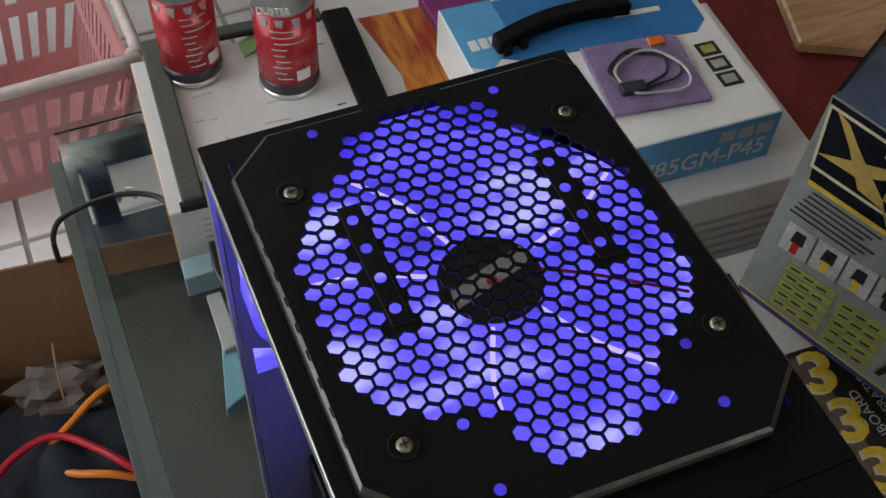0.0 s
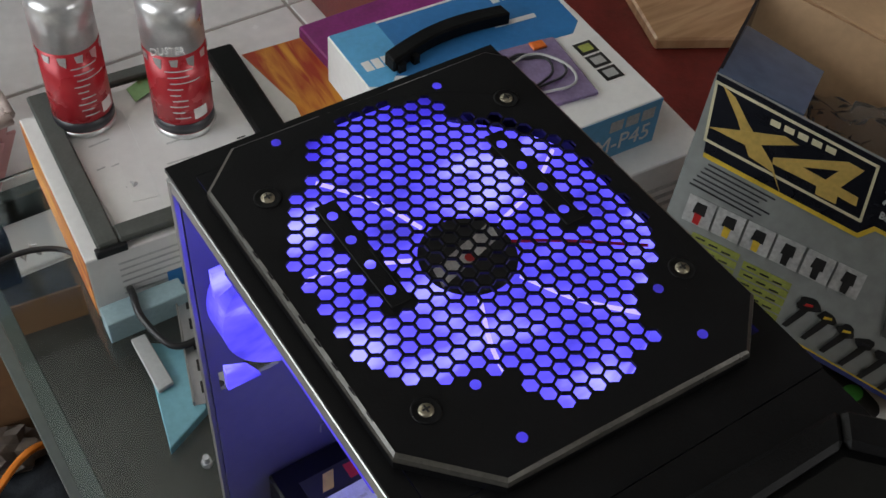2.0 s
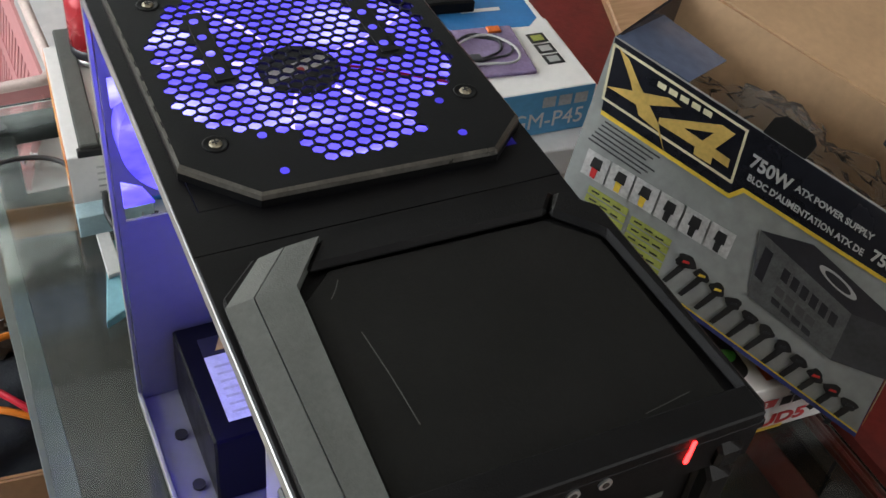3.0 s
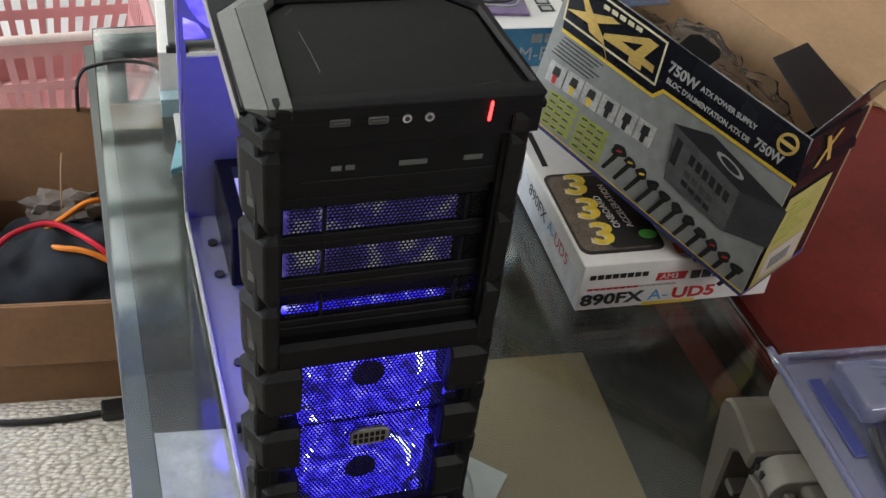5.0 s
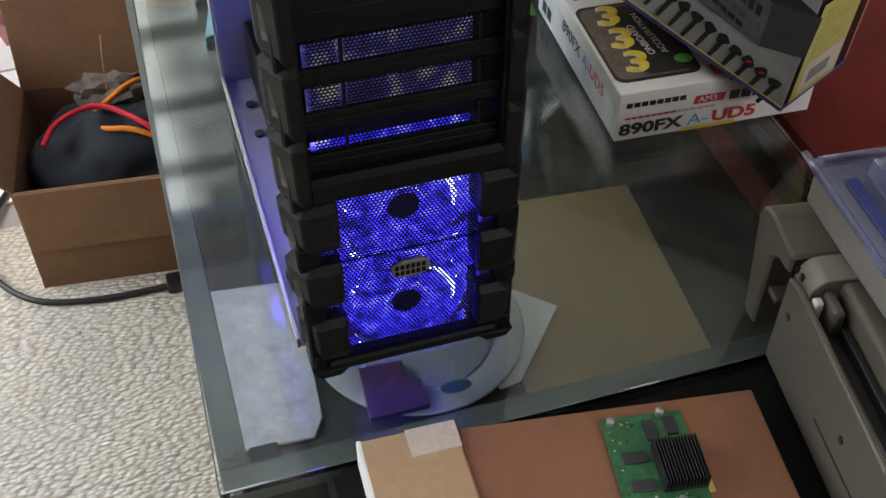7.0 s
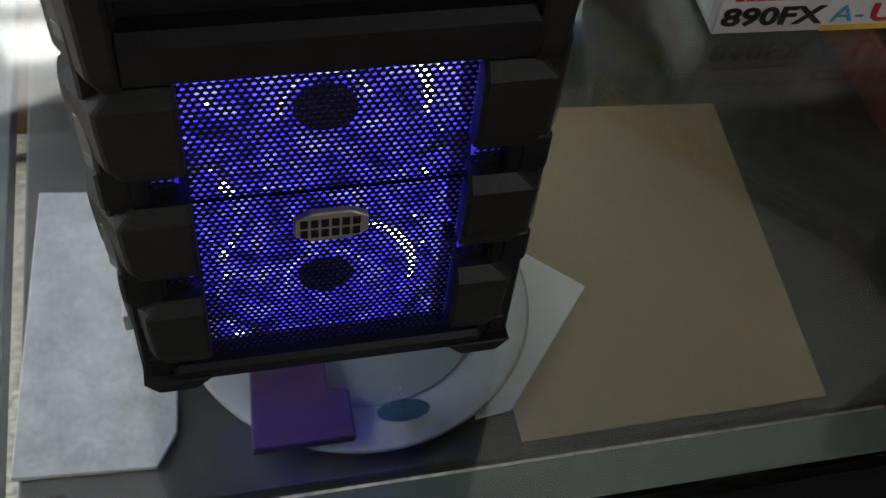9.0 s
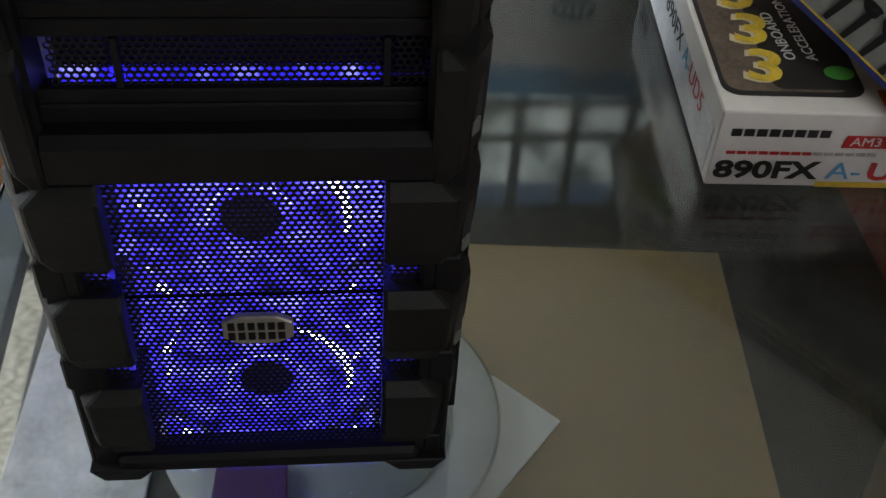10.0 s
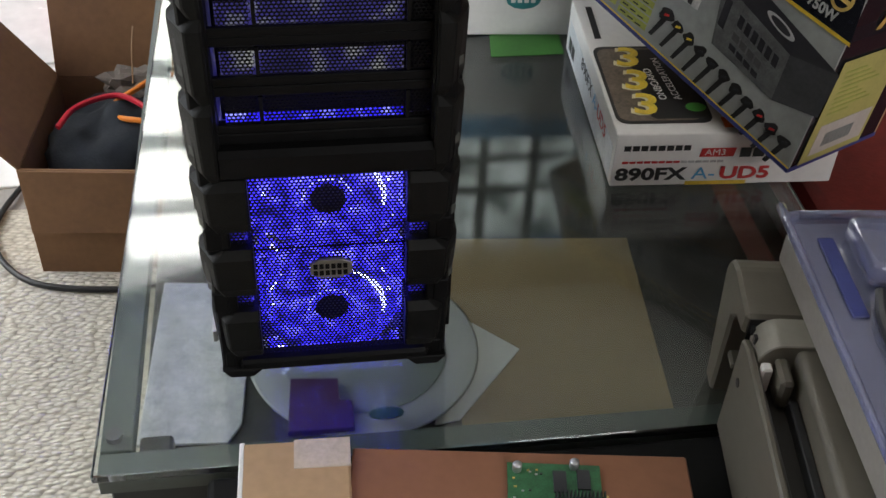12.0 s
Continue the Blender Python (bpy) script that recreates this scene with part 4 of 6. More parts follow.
part("side_wall", prism([(0.037, 0.0), (0.040, 0.0), (0.003, 0.19), (0.0, 0.19)], "y", 0.003, DEP - 0.003), BLACKP, xb)
rs = part("side_wall", prism([(0.398, 0.0), (0.401, 0.0), (0.357, 0.198), (0.354, 0.198)], "y", 0.003, DEP - 0.003), BLACKP, xb)
part("bottom_wall", prism([(0.040, 0.0), (0.398, 0.0), (0.398, 0.003), (0.040, 0.003)], "y", 0.003, DEP - 0.003), KRAFT, xb)
part("side_band", prism([(0.3835, 0.148), (0.3840, 0.148), (0.3585, 0.198), (0.3575, 0.198)], "y", 0.0, DEP), BLACKP, xb, m=pose(-0.0122, 0, 0))
# yellow sticker and mark on the side
SM = frame3((0.4014, 0.012, 0.006), (0, 1, 0), (-0.214, 0, 0.977))
part("side_sticker", flat(rect(0.0, 0.0, 0.115, 0.12)), mat("sticker_yellow", (0.42, 0.39, 0.13), 0.5, var=0.15, scale=30), xb, "yellowish printed sticker", m=SM)
for k in range(9):
    part("sticker_line", flat(rect(0.012, 0.105 - 0.006 * k, 0.05 + 0.012 * ((k * 5) % 4), 0.107 - 0.006 * k), z=0.0006), LIME, xb, m=SM)
part("sticker_patch", flat(rect(0.012, 0.008, 0.108, 0.044), z=0.0006), mat("pale_pink_label", (0.5, 0.46, 0.42), 0.5, var=0.12), xb, m=SM)
for k in range(24):
    part("bar_line", flat(rect(0.028 + 0.0022 * k, 0.016, 0.0288 + 0.0022 * k + 0.0006 * (k % 3), 0.032), z=0.0011), GREYP, xb, m=SM)
part("gold_mark", flat([(0.03, 0.150), (0.04, 0.150), (0.052, 0.168), (0.066, 0.150), (0.076, 0.150), (0.058, 0.173), (0.076, 0.190), (0.066, 0.190), (0.052, 0.179), (0.04, 0.190), (0.03, 0.190), (0.046, 0.172)], z=0.0006), GOLD, xb, m=SM)

FM = frame3((0, -0.0006, 0), (1, 0, 0), (0, 0, 1))


def ink(name, poly, material, level=1, label="", parent=None):
    return part(name, flat(poly, 0.0003, 0.00035 * level), material, parent or front, label, m=FM)


ink("black_band", [(0.026, 0.123), (0.001, 0.19), (0.356, 0.1975), (0.3725, 0.148), (0.180, 0.140), (0.172, 0.127)], BLACKP, 0, "black printed upper band")
ink("yellow_line", [(0.0275, 0.119), (0.026, 0.123), (0.172, 0.127), (0.180, 0.140), (0.3725, 0.148), (0.3738, 0.1445), (0.183, 0.1365), (0.175, 0.1235)], YELL, 1)
for a, b in (((0.004, 0.184), (0.021, 0.134)), ((0.021, 0.134), (0.168, 0.138)), ((0.168, 0.138), (0.153, 0.187)), ((0.153, 0.187), (0.004, 0.184))):
    d = (Vector(b) - Vector(a)).normalized() * 0.0012
    nn = Vector((-d.y, d.x))
    a, b = Vector(a), Vector(b)
    ink("cream_frame", [tuple(a - d - nn), tuple(b + d - nn), tuple(b + d + nn), tuple(a - d + nn)], CREAM, 1)
# gold crossing strokes and angular figure
ink("gold_stroke", [(0.010, 0.184), (0.024, 0.180), (0.044, 0.166), (0.080, 0.1445), (0.100, 0.124), (0.084, 0.138), (0.060, 0.1400), (0.034, 0.165)], GOLD, 2, "ragged gold emblem")
ink("gold_stroke", [(0.018, 0.146), (0.052, 0.1475), (0.090, 0.1705), (0.076, 0.1715), (0.045, 0.158)], GOLD, 3)
ink("gold_figure", [(0.078, 0.150), (0.131, 0.1785), (0.146, 0.1785), (0.138, 0.1555), (0.155, 0.1555), (0.158, 0.1475), (0.1405, 0.1475), (0.143, 0.1405), (0.124, 0.1395), (0.121, 0.1465), (0.080, 0.1445)], GOLD, 2)
ink("black_gap", [(0.103, 0.1555), (0.124, 0.1555), (0.129, 0.168)], BLACKP, 3)
for k in range(5):
    x = 0.060 + 0.0125 * k
    ink("cream_bar", [(x, 0.174 + 0.0008 * k), (x + 0.009, 0.1745 + 0.0008 * k), (x + 0.0075, 0.1795 + 0.0008 * k), (x - 0.0015, 0.179 + 0.0008 * k)], CREAM, 2)


def face_words(name, body, size, x, z, material, squeeze=1.0, tilt=1.2):
    return words(name, body, size, FM @ pose(x, z, 0.0012, 0, 0, tilt), material, front, squeeze=squeeze, depth=0.0002, shear=-0.2, bold=size * 0.03)


face_words("print_word", "750W", 0.017, 0.172, 0.1665, GREYL)
face_words("print_word", "ATX POWER SUPPLY", 0.0085, 0.219, 0.169, GREYL, 1.02)
face_words("print_word", "BLOC D'ALIMENTATION ATX DE", 0.0085, 0.178, 0.1515, GREYL, 0.98)
face_words("print_word", "750W", 0.015, 0.308, 0.1575, GREYL)
ring = [(0.3385 + 0.013 * math.cos(a), 0.178 + 0.013 * math.sin(a)) for a in [k * math.pi / 14 for k in range(28)]]
ink("gold_seal", ring, GOLD, 2, "round gold seal")
ink("seal_core", [(0.3385 + (p[0] - 0.3385) * 0.72, 0.178 + (p[1] - 0.178) * 0.72) for p in ring], BLACKP, 3)
ink("seal_bar", rect(0.329, 0.1755, 0.348, 0.1800), GOLD, 4)
for k in range(6):
    ink("small_print", [sh(0.02 - 0.002 * k, 0.1145 - 0.0048 * k), sh(0.085 - 0.006 * (k % 3), 0.116 - 0.0048 * k), sh(0.085 - 0.006 * (k % 3), 0.1175 - 0.0048 * k), sh(0.02 - 0.002 * k, 0.116 - 0.0048 * k)], CHIP, 1)
# six connector pictures in pale squares
for k in range(6):
    x = 0.014 + 0.0285 * k
    z0, z1 = 0.057 + 0.0025 * k, 0.083 + 0.0025 * k
    ink("pale_square", [sh(x, z0), sh(x + 0.0262, z0 + 0.002), sh(x + 0.0262, z1 + 0.002), sh(x, z1)], OFFW, 1)
    ink("plug_print", [sh(x + 0.007, z0 + 0.011), sh(x + 0.019, z0 + 0.012), sh(x + 0.0185, z1 - 0.003), sh(x + 0.0085, z1 - 0.004)], INK, 2)
    ink("plug_wire", [sh(x + 0.010, z0 + 0.002), sh(x + 0.016, z0 + 0.002), sh(x + 0.0165, z0 + 0.012), sh(x + 0.0095, z0 + 0.012)], (REDP, YELL, YELL, INK, INK, INK)[k], 2)
for i in range(2):
    for k in range(5):
        x = 0.028 + 0.052 * i
        z = 0.044 - 0.0088 * k
        ink("lime_label", [sh(x, z), sh(x + 0.047, z + 0.0035), sh(x + 0.047, z + 0.0105), sh(x, z + 0.007)], LIME, 1)
        for q in range(3):
            ink("lime_mark", [sh(x + 0.004 + 0.013 * q, z + 0.003), sh(x + 0.013 + 0.013 * q, z + 0.004), sh(x + 0.013 + 0.013 * q, z + 0.0056), sh(x + 0.004 + 0.013 * q, z + 0.0046)], INK, 2)
# row of cable ends
for k in range(11):
    x, z = 0.168 + 0.0202 * k, 0.042 - 0.0021 * k
    s = 1.25 if k == 0 else 1.0
    ink("cable_print", [(x, z - 0.028), (x + 0.005, z - 0.028), (x + 0.011, z - 0.008), (x + 0.0125, z - 0.001), (x + 0.006, z - 0.001), (x + 0.004, z - 0.01)], INK, 2)
    ink("plug_print", [(x + 0.0085 + 0.0085 * s * math.cos(a) * (1 + 0.22 * math.cos(3 * a + k)), z + 0.003 + 0.0062 * s * math.sin(a) * (1 + 0.2 * math.sin(2 * a + 2 * k))) for a in [q * math.pi / 6 for q in range(12)]], INK, 2)
    ink("wire_print", [(x + 0.006, z), (x + 0.013, z + 0.003), (x + 0.012, z + 0.005), (x + 0.006, z + 0.003)], (REDP, YELL, YELL, CHIP, CHIP, CHIP, CHIP, CHIP, REDP, REDP, CHIP)[k], 3)
# printed picture of the unit
ink("unit_face", [(0.216, 0.116), (0.327, 0.100), (0.339, 0.050), (0.243, 0.054)], mat("picture_grey", (0.10, 0.105, 0.105), 0.45, var=0.35, scale=60), 2, "printed picture of a grey metal unit")
ink("unit_side", [(0.327, 0.100), (0.384, 0.116), (0.392, 0.068), (0.339, 0.050)], mat("picture_mid_grey", (0.05, 0.052, 0.055), 0.45, var=0.3), 2)
ink("unit_top", [(0.216, 0.116), (0.262, 0.134), (0.384, 0.116), (0.327, 0.100)], CHIP, 2)
ring = [(0.300 + 0.022 * math.cos(a), 0.1175 + 0.0055 * math.sin(a) - 0.15 * 0.022 * math.cos(a)) for a in [k * math.pi / 10 for k in range(20)]]
ink("unit_fan_mark", ring, GREYL, 3)
ink("unit_fan_core", [(0.300 + (p[0] - 0.300) * 0.7, 0.1175 + (p[1] - 0.1175) * 0.7) for p in ring], CHIP, 4)
ink("unit_socket", [(0.2285, 0.106), (0.2385, 0.1045), (0.246, 0.074), (0.236, 0.0755)], CHIP, 3)
for k in range(6):
    x, z = 0.254 + 0.0115 * k, 0.0995 - 0.0016 * k
    ink("unit_socket", [(x, z), (x + 0.008, z - 0.0012), (x + 0.011, z - 0.013), (x + 0.003, z - 0.012)], CHIP, 3)
for k in range(4):
    x, z = 0.2585 + 0.0125 * k, 0.0805 - 0.0018 * k
    ink("unit_socket", [(x, z), (x + 0.010, z - 0.0012), (x + 0.012, z - 0.009), (x + 0.002, z - 0.008)], mat("picture_slot", (0.08, 0.08, 0.08), 0.5), 3)
    ink("unit_socket", [(x + 0.003, z - 0.012), (x + 0.013, z - 0.0132), (x + 0.015, z - 0.019), (x + 0.005, z - 0.018)], CHIP, 3)
for z, mm in ((0.0, NAVY), (0.0045, YELL)):
    ink("edge_stripe", [sh(0.0, z), sh(0.3635, z), sh(0.3635, z + (0.0042 if mm == NAVY else 0.0015)), sh(0.0, z + (0.0042 if mm == NAVY else 0.0015))], mm, 3)
part("base_stripe", prism([(0.4012, 0.0), (0.4018, 0.0), (0.4008, 0.005), (0.4002, 0.005)], "y", 0.0, DEP), NAVY, xb)


def panel(poly, m, material, name, label="", t=0.002):
    return part(name, prism(poly, "z", 0, t, bevel=0.0004), material, xb, label, m=m)


# flaps
panel([(0.0, 0.0), (0.12, 0.0), (0.115, 0.085), (0.012, 0.08)], frame3((0.001, 0.002, 0.191), (0, 1, -0.12), (1, 0, -0.02)), FLAPM, "flap", "glossy black end flap, coloured blue for reflected sky")
panel([(0.0, 0.0), (0.148, 0.0), (0.145, 0.06), (0.02, 0.085)], frame3((0.352, 0.0, 0.199), (0, 1, 0), (0.25, 0, 1)), BLACKP, "flap", "glossy black upright flap")
panel([(0.0, 0.0), (0.12, 0.0), (0.11, 0.10), (0.02, 0.10)], frame3((0.352, 0.02, 0.200), (0, 1, 0), (-0.9, 0, 0.25)), BLACKP, "flap")
panel([(0.0, 0.0), (0.045, 0.0), (0.046, 0.018), (0.038, 0.026), (0.008, 0.026), (0.0, 0.018)], frame3((0.165, 0.001, 0.193), (1, 0, 0), (0, 0.85, 0.5)), CASE, "front_tuck_tab", "black rounded tuck tab")
panel([(-0.02, 0.0), (0.42, 0.0), (0.43, 0.33), (0.02, 0.36)], frame3((0.0, DEP, 0.202), (1, 0, 0), (0.1, 1, 0.22)), KRAFT, "lid", "open kraft-coloured lid", 0.003)
# the box sits slightly out of square
SKEW = Matrix(((1, 0, 0, 0), (0, 1, 0, 0), (0, 0.2, 1, 0), (0, 0, 0, 1)))
for ob in xb.children:
    ob.data.transform(ob.matrix_basis.inverted() @ SKEW @ ob.matrix_basis)
# crumpled clear bag inside
bag = bmesh.new()
bmesh.ops.create_icosphere(bag, subdivisions=5, radius=1)
for v in bag.verts:
    n = noise.noise(v.co * 2.3) * 0.35 + noise.noise(v.co * 6.1) * 0.2 + abs(noise.noise(v.co * 13.0)) * 0.14
    v.co = Vector((0.19 + v.co.x * 0.135 * (1 + n), 0.078 + v.co.y * 0.062 * (1 + n * 0.4), 0.135 + v.co.z * 0.062 * (1 + n)))
tagged(part("plastic_bag", bag, FILM, None, "", True, XM), "crumpled clear plastic bag inside the open box", "bag")

# ---- white motherboard box beneath ----
GM = pose(0.33, 0.251, 0.0004, 0, 0, -3)
gb = thing("motherboard_box", "white motherboard box with a black panel of yellow numerals", "box", GM)
part("carton", bx((0, 0, 0), (0.262, 0.305, 0.0725), 0.0012), WHITE, gb)
TM = pose(0, 0, 0.0727)
def top_ink(name, poly, mm, lv=0, label=""):
    return part(name, flat(poly, 0.0003, 0.0003 * lv), mm, gb, label, m=TM)
blk = []
for cx, cy, a0 in ((0.102, 0.172, 0), (0.018, 0.172, 90), (0.018, 0.034, 180), (0.102, 0.034, 270)):
    blk += [(cx + 0.014 * math.cos(radians(a0 + 15 * k)), cy + 0.014 * math.sin(radians(a0 + 15 * k))) for k in range(7)]
top_ink("black_panel", [(x * 1.0, y) for x, y in blk], INK, 0, "black rounded panel")
top_ink("pale_frame", [(0.060 + (x - 0.060) * 0.86 - 0.004, 0.103 + (y - 0.103) * 0.93) for x, y in blk], mat("pale_tan_print", (0.14, 0.11, 0.085), 0.45, var=0.6, scale=30), 1)
top_ink("inner_panel", [(0.078 + (x - 0.060) * 0.60, 0.103 + (y - 0.103) * 0.90) for x, y in blk], INK, 2)
NUMY = mat("numeral_yellow", (0.75, 0.55, 0.06), 0.4, var=0.3, scale=60)
for k, yy in enumerate((0.157, 0.106, 0.055)):
    words("print_numeral", "3", 0.058, TM @ pose(0.044, yy, 0.0018, 0, 0, -12), NUMY, gb, "bold yellow numeral", "CENTER", 1.12, 0.0003, 0.0, 0.0012)
    words("print_numeral", "3", 0.058, TM @ pose(0.0405, yy - 0.001, 0.0013, 0, 0, -12), CREAM, gb, "", "CENTER", 1.15, 0.0001, 0.0, 0.0016)
words("print_word", "ONBOARD", 0.0135, TM @ pose(0.068, 0.066, 0.0014, 0, 0, 96), PAPER, gb, "white printed words", "LEFT", 1.0, 0.0002)
words("print_word", "ACCELERATION", 0.0125, TM @ pose(0.085, 0.066, 0.0014, 0, 0, 96), PAPER, gb, "", "LEFT", 1.0, 0.0002)
ring = [(0.101 + 0.012 * math.cos(a), 0.050 + 0.009 * math.sin(a)) for a in [k * math.pi / 10 for k in range(20)]]
top_ink("green_oval", ring, mat("green_print", (0.1, 0.45, 0.08), 0.45), 4)
top_ink("brand_bar", [(0.012, 0.205), (0.020, 0.205), (0.022, 0.285), (0.014, 0.285)], INK, 1)
top_ink("orange_strip", [(0.125, 0.01), (0.25, 0.01), (0.25, 0.035), (0.125, 0.03)], ORANGE, 1)
BM = frame3((0, -0.0004, 0), (1, 0, 0), (0, 0, 1))
def fr_ink(name, poly, mm, lv=0, label=""):
    return part(name, flat(poly, 0.0003, 0.0003 * lv), mm, gb, label, m=BM)
for k in range(8):
    fr_ink("brand_bar", rect(0.010 + 0.0098 * k, 0.0500, 0.0178 + 0.0098 * k, 0.0570), INK, 1)
fr_ink("red_badge", [(0.098, 0.0405), (0.138, 0.0405), (0.140, 0.0525), (0.100, 0.0525)], REDP, 1, "red printed badge")
words("print_word", "AM3", 0.0115, BM @ pose(0.104, 0.0465, 0.0008), PAPER, gb, "", "LEFT", 1.1, 0.0002)
for k in range(3):
    fr_ink("black_badge", rect(0.145 + 0.0155 * k, 0.0395, 0.158 + 0.0155 * k, 0.0525), INK, 1)
for k in range(14):
    fr_ink("red_small_print", rect(0.010 + 0.0085 * k, 0.0325, 0.0172 + 0.0085 * k, 0.0355), REDP if k < 8 else OFFW, 1)
words("print_word", "890FX", 0.0235, BM @ pose(0.004, 0.0165, 0.0006), INK, gb, "bold dark model letters", "LEFT", 1.30, 0.0002, 0.0, 0.0008)
words("print_word", "A-", 0.0235, BM @ pose(0.094, 0.0165, 0.0006), SKYB, gb, "", "LEFT", 1.2, 0.0002)
words("print_word", "UD5", 0.0235, BM @ pose(0.126, 0.0165, 0.0006), REDP, gb, "", "LEFT", 1.30, 0.0002, 0.0, 0.0008)
fr_ink("yellow_strip", rect(0.088, 0.0008, 0.160, 0.006), YELL, 1)
LM = frame3((-0.0004, 0.305, 0), (0, -1, 0), (0, 0, 1))
part("silver_print", flat(rect(0.012, 0.004, 0.295, 0.05), 0.0003), mat("silvery_white_print", (0.6, 0.63, 0.66), 0.35, var=0.25, scale=30), gb, "silvery patterned side", m=LM)
words("print_word", "890FX", 0.024, LM @ pose(0.10, 0.040, 0.0006), INK, gb, "", "LEFT", 1.1, 0.0002)
words("print_word", "A-", 0.024, LM @ pose(0.180, 0.040, 0.0006), SKYB, gb, "", "LEFT", 1.1, 0.0002)
words("print_word", "UD5", 0.024, LM @ pose(0.207, 0.040, 0.0006), REDP, gb, "", "LEFT", 1.1, 0.0002)
for k in range(2):
    part("black_badge", flat(rect(0.02 + 0.02 * k, 0.012, 0.036 + 0.02 * k, 0.03), 0.0003, 0.0004), INK, gb, m=LM)

# ---- boxes behind the tower ----
wb = thing("large_white_box", "large white retail box standing behind the tower", "box", pose(0.205, 0.598, 0.0014, 0, 0, -4))
part("carton", bx((0, 0, 0), (0.29, 0.26, 0.128), 0.0015), WHITE, wb)
WM = frame3((0, -0.0004, 0), (1, 0, 0), (0, 0, 1))
ring = [(0.085 + 0.024 * math.cos(a), 0.055 + 0.015 * math.sin(a)) for a in [k * math.pi / 6 for k in range(12)]]
part("teal_badge", flat(ring), TEAL, wb, "teal oval mark", m=WM)
for k in range(4):
    part("badge_mark", flat(rect(0.068 + 0.009 * k, 0.050, 0.074 + 0.009 * k, 0.060), z=0.0005), PAPER, wb, m=WM)
for k in range(5):
    part("grey_print", flat(rect(0.15, 0.03 + 0.014 * k, 0.26, 0.036 + 0.014 * k)), OFFW, wb, m=WM)
mb = thing("small_board_box", "white and blue motherboard box on the large box", "box", pose(0.185, 0.628, 0.1302, 0, 0, -3))
part("carton", bx((0, 0, 0), (0.26, 0.235, 0.060), 0.0012), WHITE, mb)
MT = pose(0, 0, 0.0602)
def m_ink(name, poly, mm, lv=0, m=MT, label=""):
    return part(name, flat(poly, 0.0003, 0.0003 * lv), mm, mb, label, m=m)
m_ink("blue_field", [(0.02, 0.155), (0.05, 0.140), (0.14, 0.132), (0.235, 0.125), (0.252, 0.14), (0.255, 0.23), (0.02, 0.23)], BLUEB, 0, MT, "blue printed field")
m_ink("blue_corner", [(0.001, 0.145), (0.020, 0.135), (0.055, 0.17), (0.055, 0.233), (0.001, 0.233)], SKYB, 1)
for k in range(3):
    m_ink("brand_bar", rect(0.010 + 0.011 * k, 0.165, 0.019 + 0.011 * k, 0.18), PAPER, 2)
m_ink("white_strip", [(0.165, 0.168), (0.215, 0.165), (0.216, 0.172), (0.166, 0.175)], PAPER, 2)
for k in range(4):
    m_ink("brand_bar", rect(0.185 + 0.012 * k, 0.205, 0.194 + 0.012 * k, 0.222), PAPER, 2)
for k in range(3):
    m_ink("dark_badge", rect(0.222, 0.045 + 0.022 * k, 0.244, 0.064 + 0.022 * k), INK, 1)
    m_ink("badge_fill", rect(0.226, 0.049 + 0.022 * k, 0.240, 0.060 + 0.022 * k), (GREYL, OFFW, LIME)[k], 2)
MF = frame3((0, -0.0004, 0), (1, 0, 0), (0, 0, 1))
m_ink("blue_front", rect(0.0005, 0.0005, 0.2595, 0.0595), SKYB, 0, MF, "blue printed front")
words("print_word", "785GM-P45", 0.030, MF @ pose(0.118, 0.019, 0.0006), PAPER, mb, "white model letters", "LEFT", 0.92, 0.0002)
for k in range(3):
    m_ink("grey_badge", rect(0.196 + 0.02 * k, 0.037, 0.212 + 0.02 * k, 0.051), OFFW, 1, MF)
hd = thing("drive_cover", "curved black plastic drive cover lying on a box", "handle", pose(0.30, 0.79, 0.1906, 0, 0, 3))
arc = bmesh.new()
pts = [(-0.075 + 0.15 * k / 12, 0.012 * math.sin(math.pi * k / 12)) for k in range(13)]
prism([(x, y + 0.009) for x, y in pts] + [(x, y - 0.009) for x, y in pts[::-1]], "z", 0.0, 0.016, arc, 0.002)
part("shell", arc, CASE, hd)
part("peg", bx((-0.07, -0.012, 0), (-0.062, -0.006, 0.010)), CASE, hd)
part("peg", bx((-0.05, -0.009, 0), (-0.043, -0.003, 0.010)), CASE, hd)
pb = thing("cable_packet", "purple plastic packet with a coiled grey cable", "packet", pose(0.345, 0.705, 0.1906, 0, 0, -8))
part("packet", bx((-0.05, -0.05, 0), (0.05, 0.045, 0.005), 0.002, 2), PURP, pb, "crinkled purple plastic")
for k in range(3):
    r, ox, oy = 0.026 + 0.004 * k, 0.004 * (k - 1), 0.003 * (1 - k * k)
    part("coil", tube([(ox + r * 1.1 * math.cos(a) * (1 + 0.10 * math.sin(2 * a + 2 * k)), oy + r * 0.85 * math.sin(a) * (1 + 0.13 * math.cos(3 * a + k)), 0.0062 + 0.0012 * k) for a in [q * math.pi / 8 for q in range(17)]], 0.0015, 6, 3), CHIP if k < 2 else GREYL, pb)
part("plug", bx((-0.034, -0.03, 0.0045), (-0.008, -0.016, 0.012), 0.002, 2), CHIP, pb)
part("orange_tag", bx((0.018, 0.03, 0.0048), (0.034, 0.042, 0.008), 0.001), ORANGE, pb)

fb = thing("flame_box", "orange and white box with papers, behind the tower", "box", pose(-0.112, 0.79, 0.0004, 0, 0, -4))
part("carton", bx((0, 0, 0), (0.335, 0.225, 0.085), 0.0012), WHITE, fb)
part("orange_side", prism([(0.0005, 0.001), (0.2245, 0.001), (0.2245, 0.084), (0.0005, 0.084)], "x", -0.0006, -0.0001), FLAME, fb, "orange flame print")
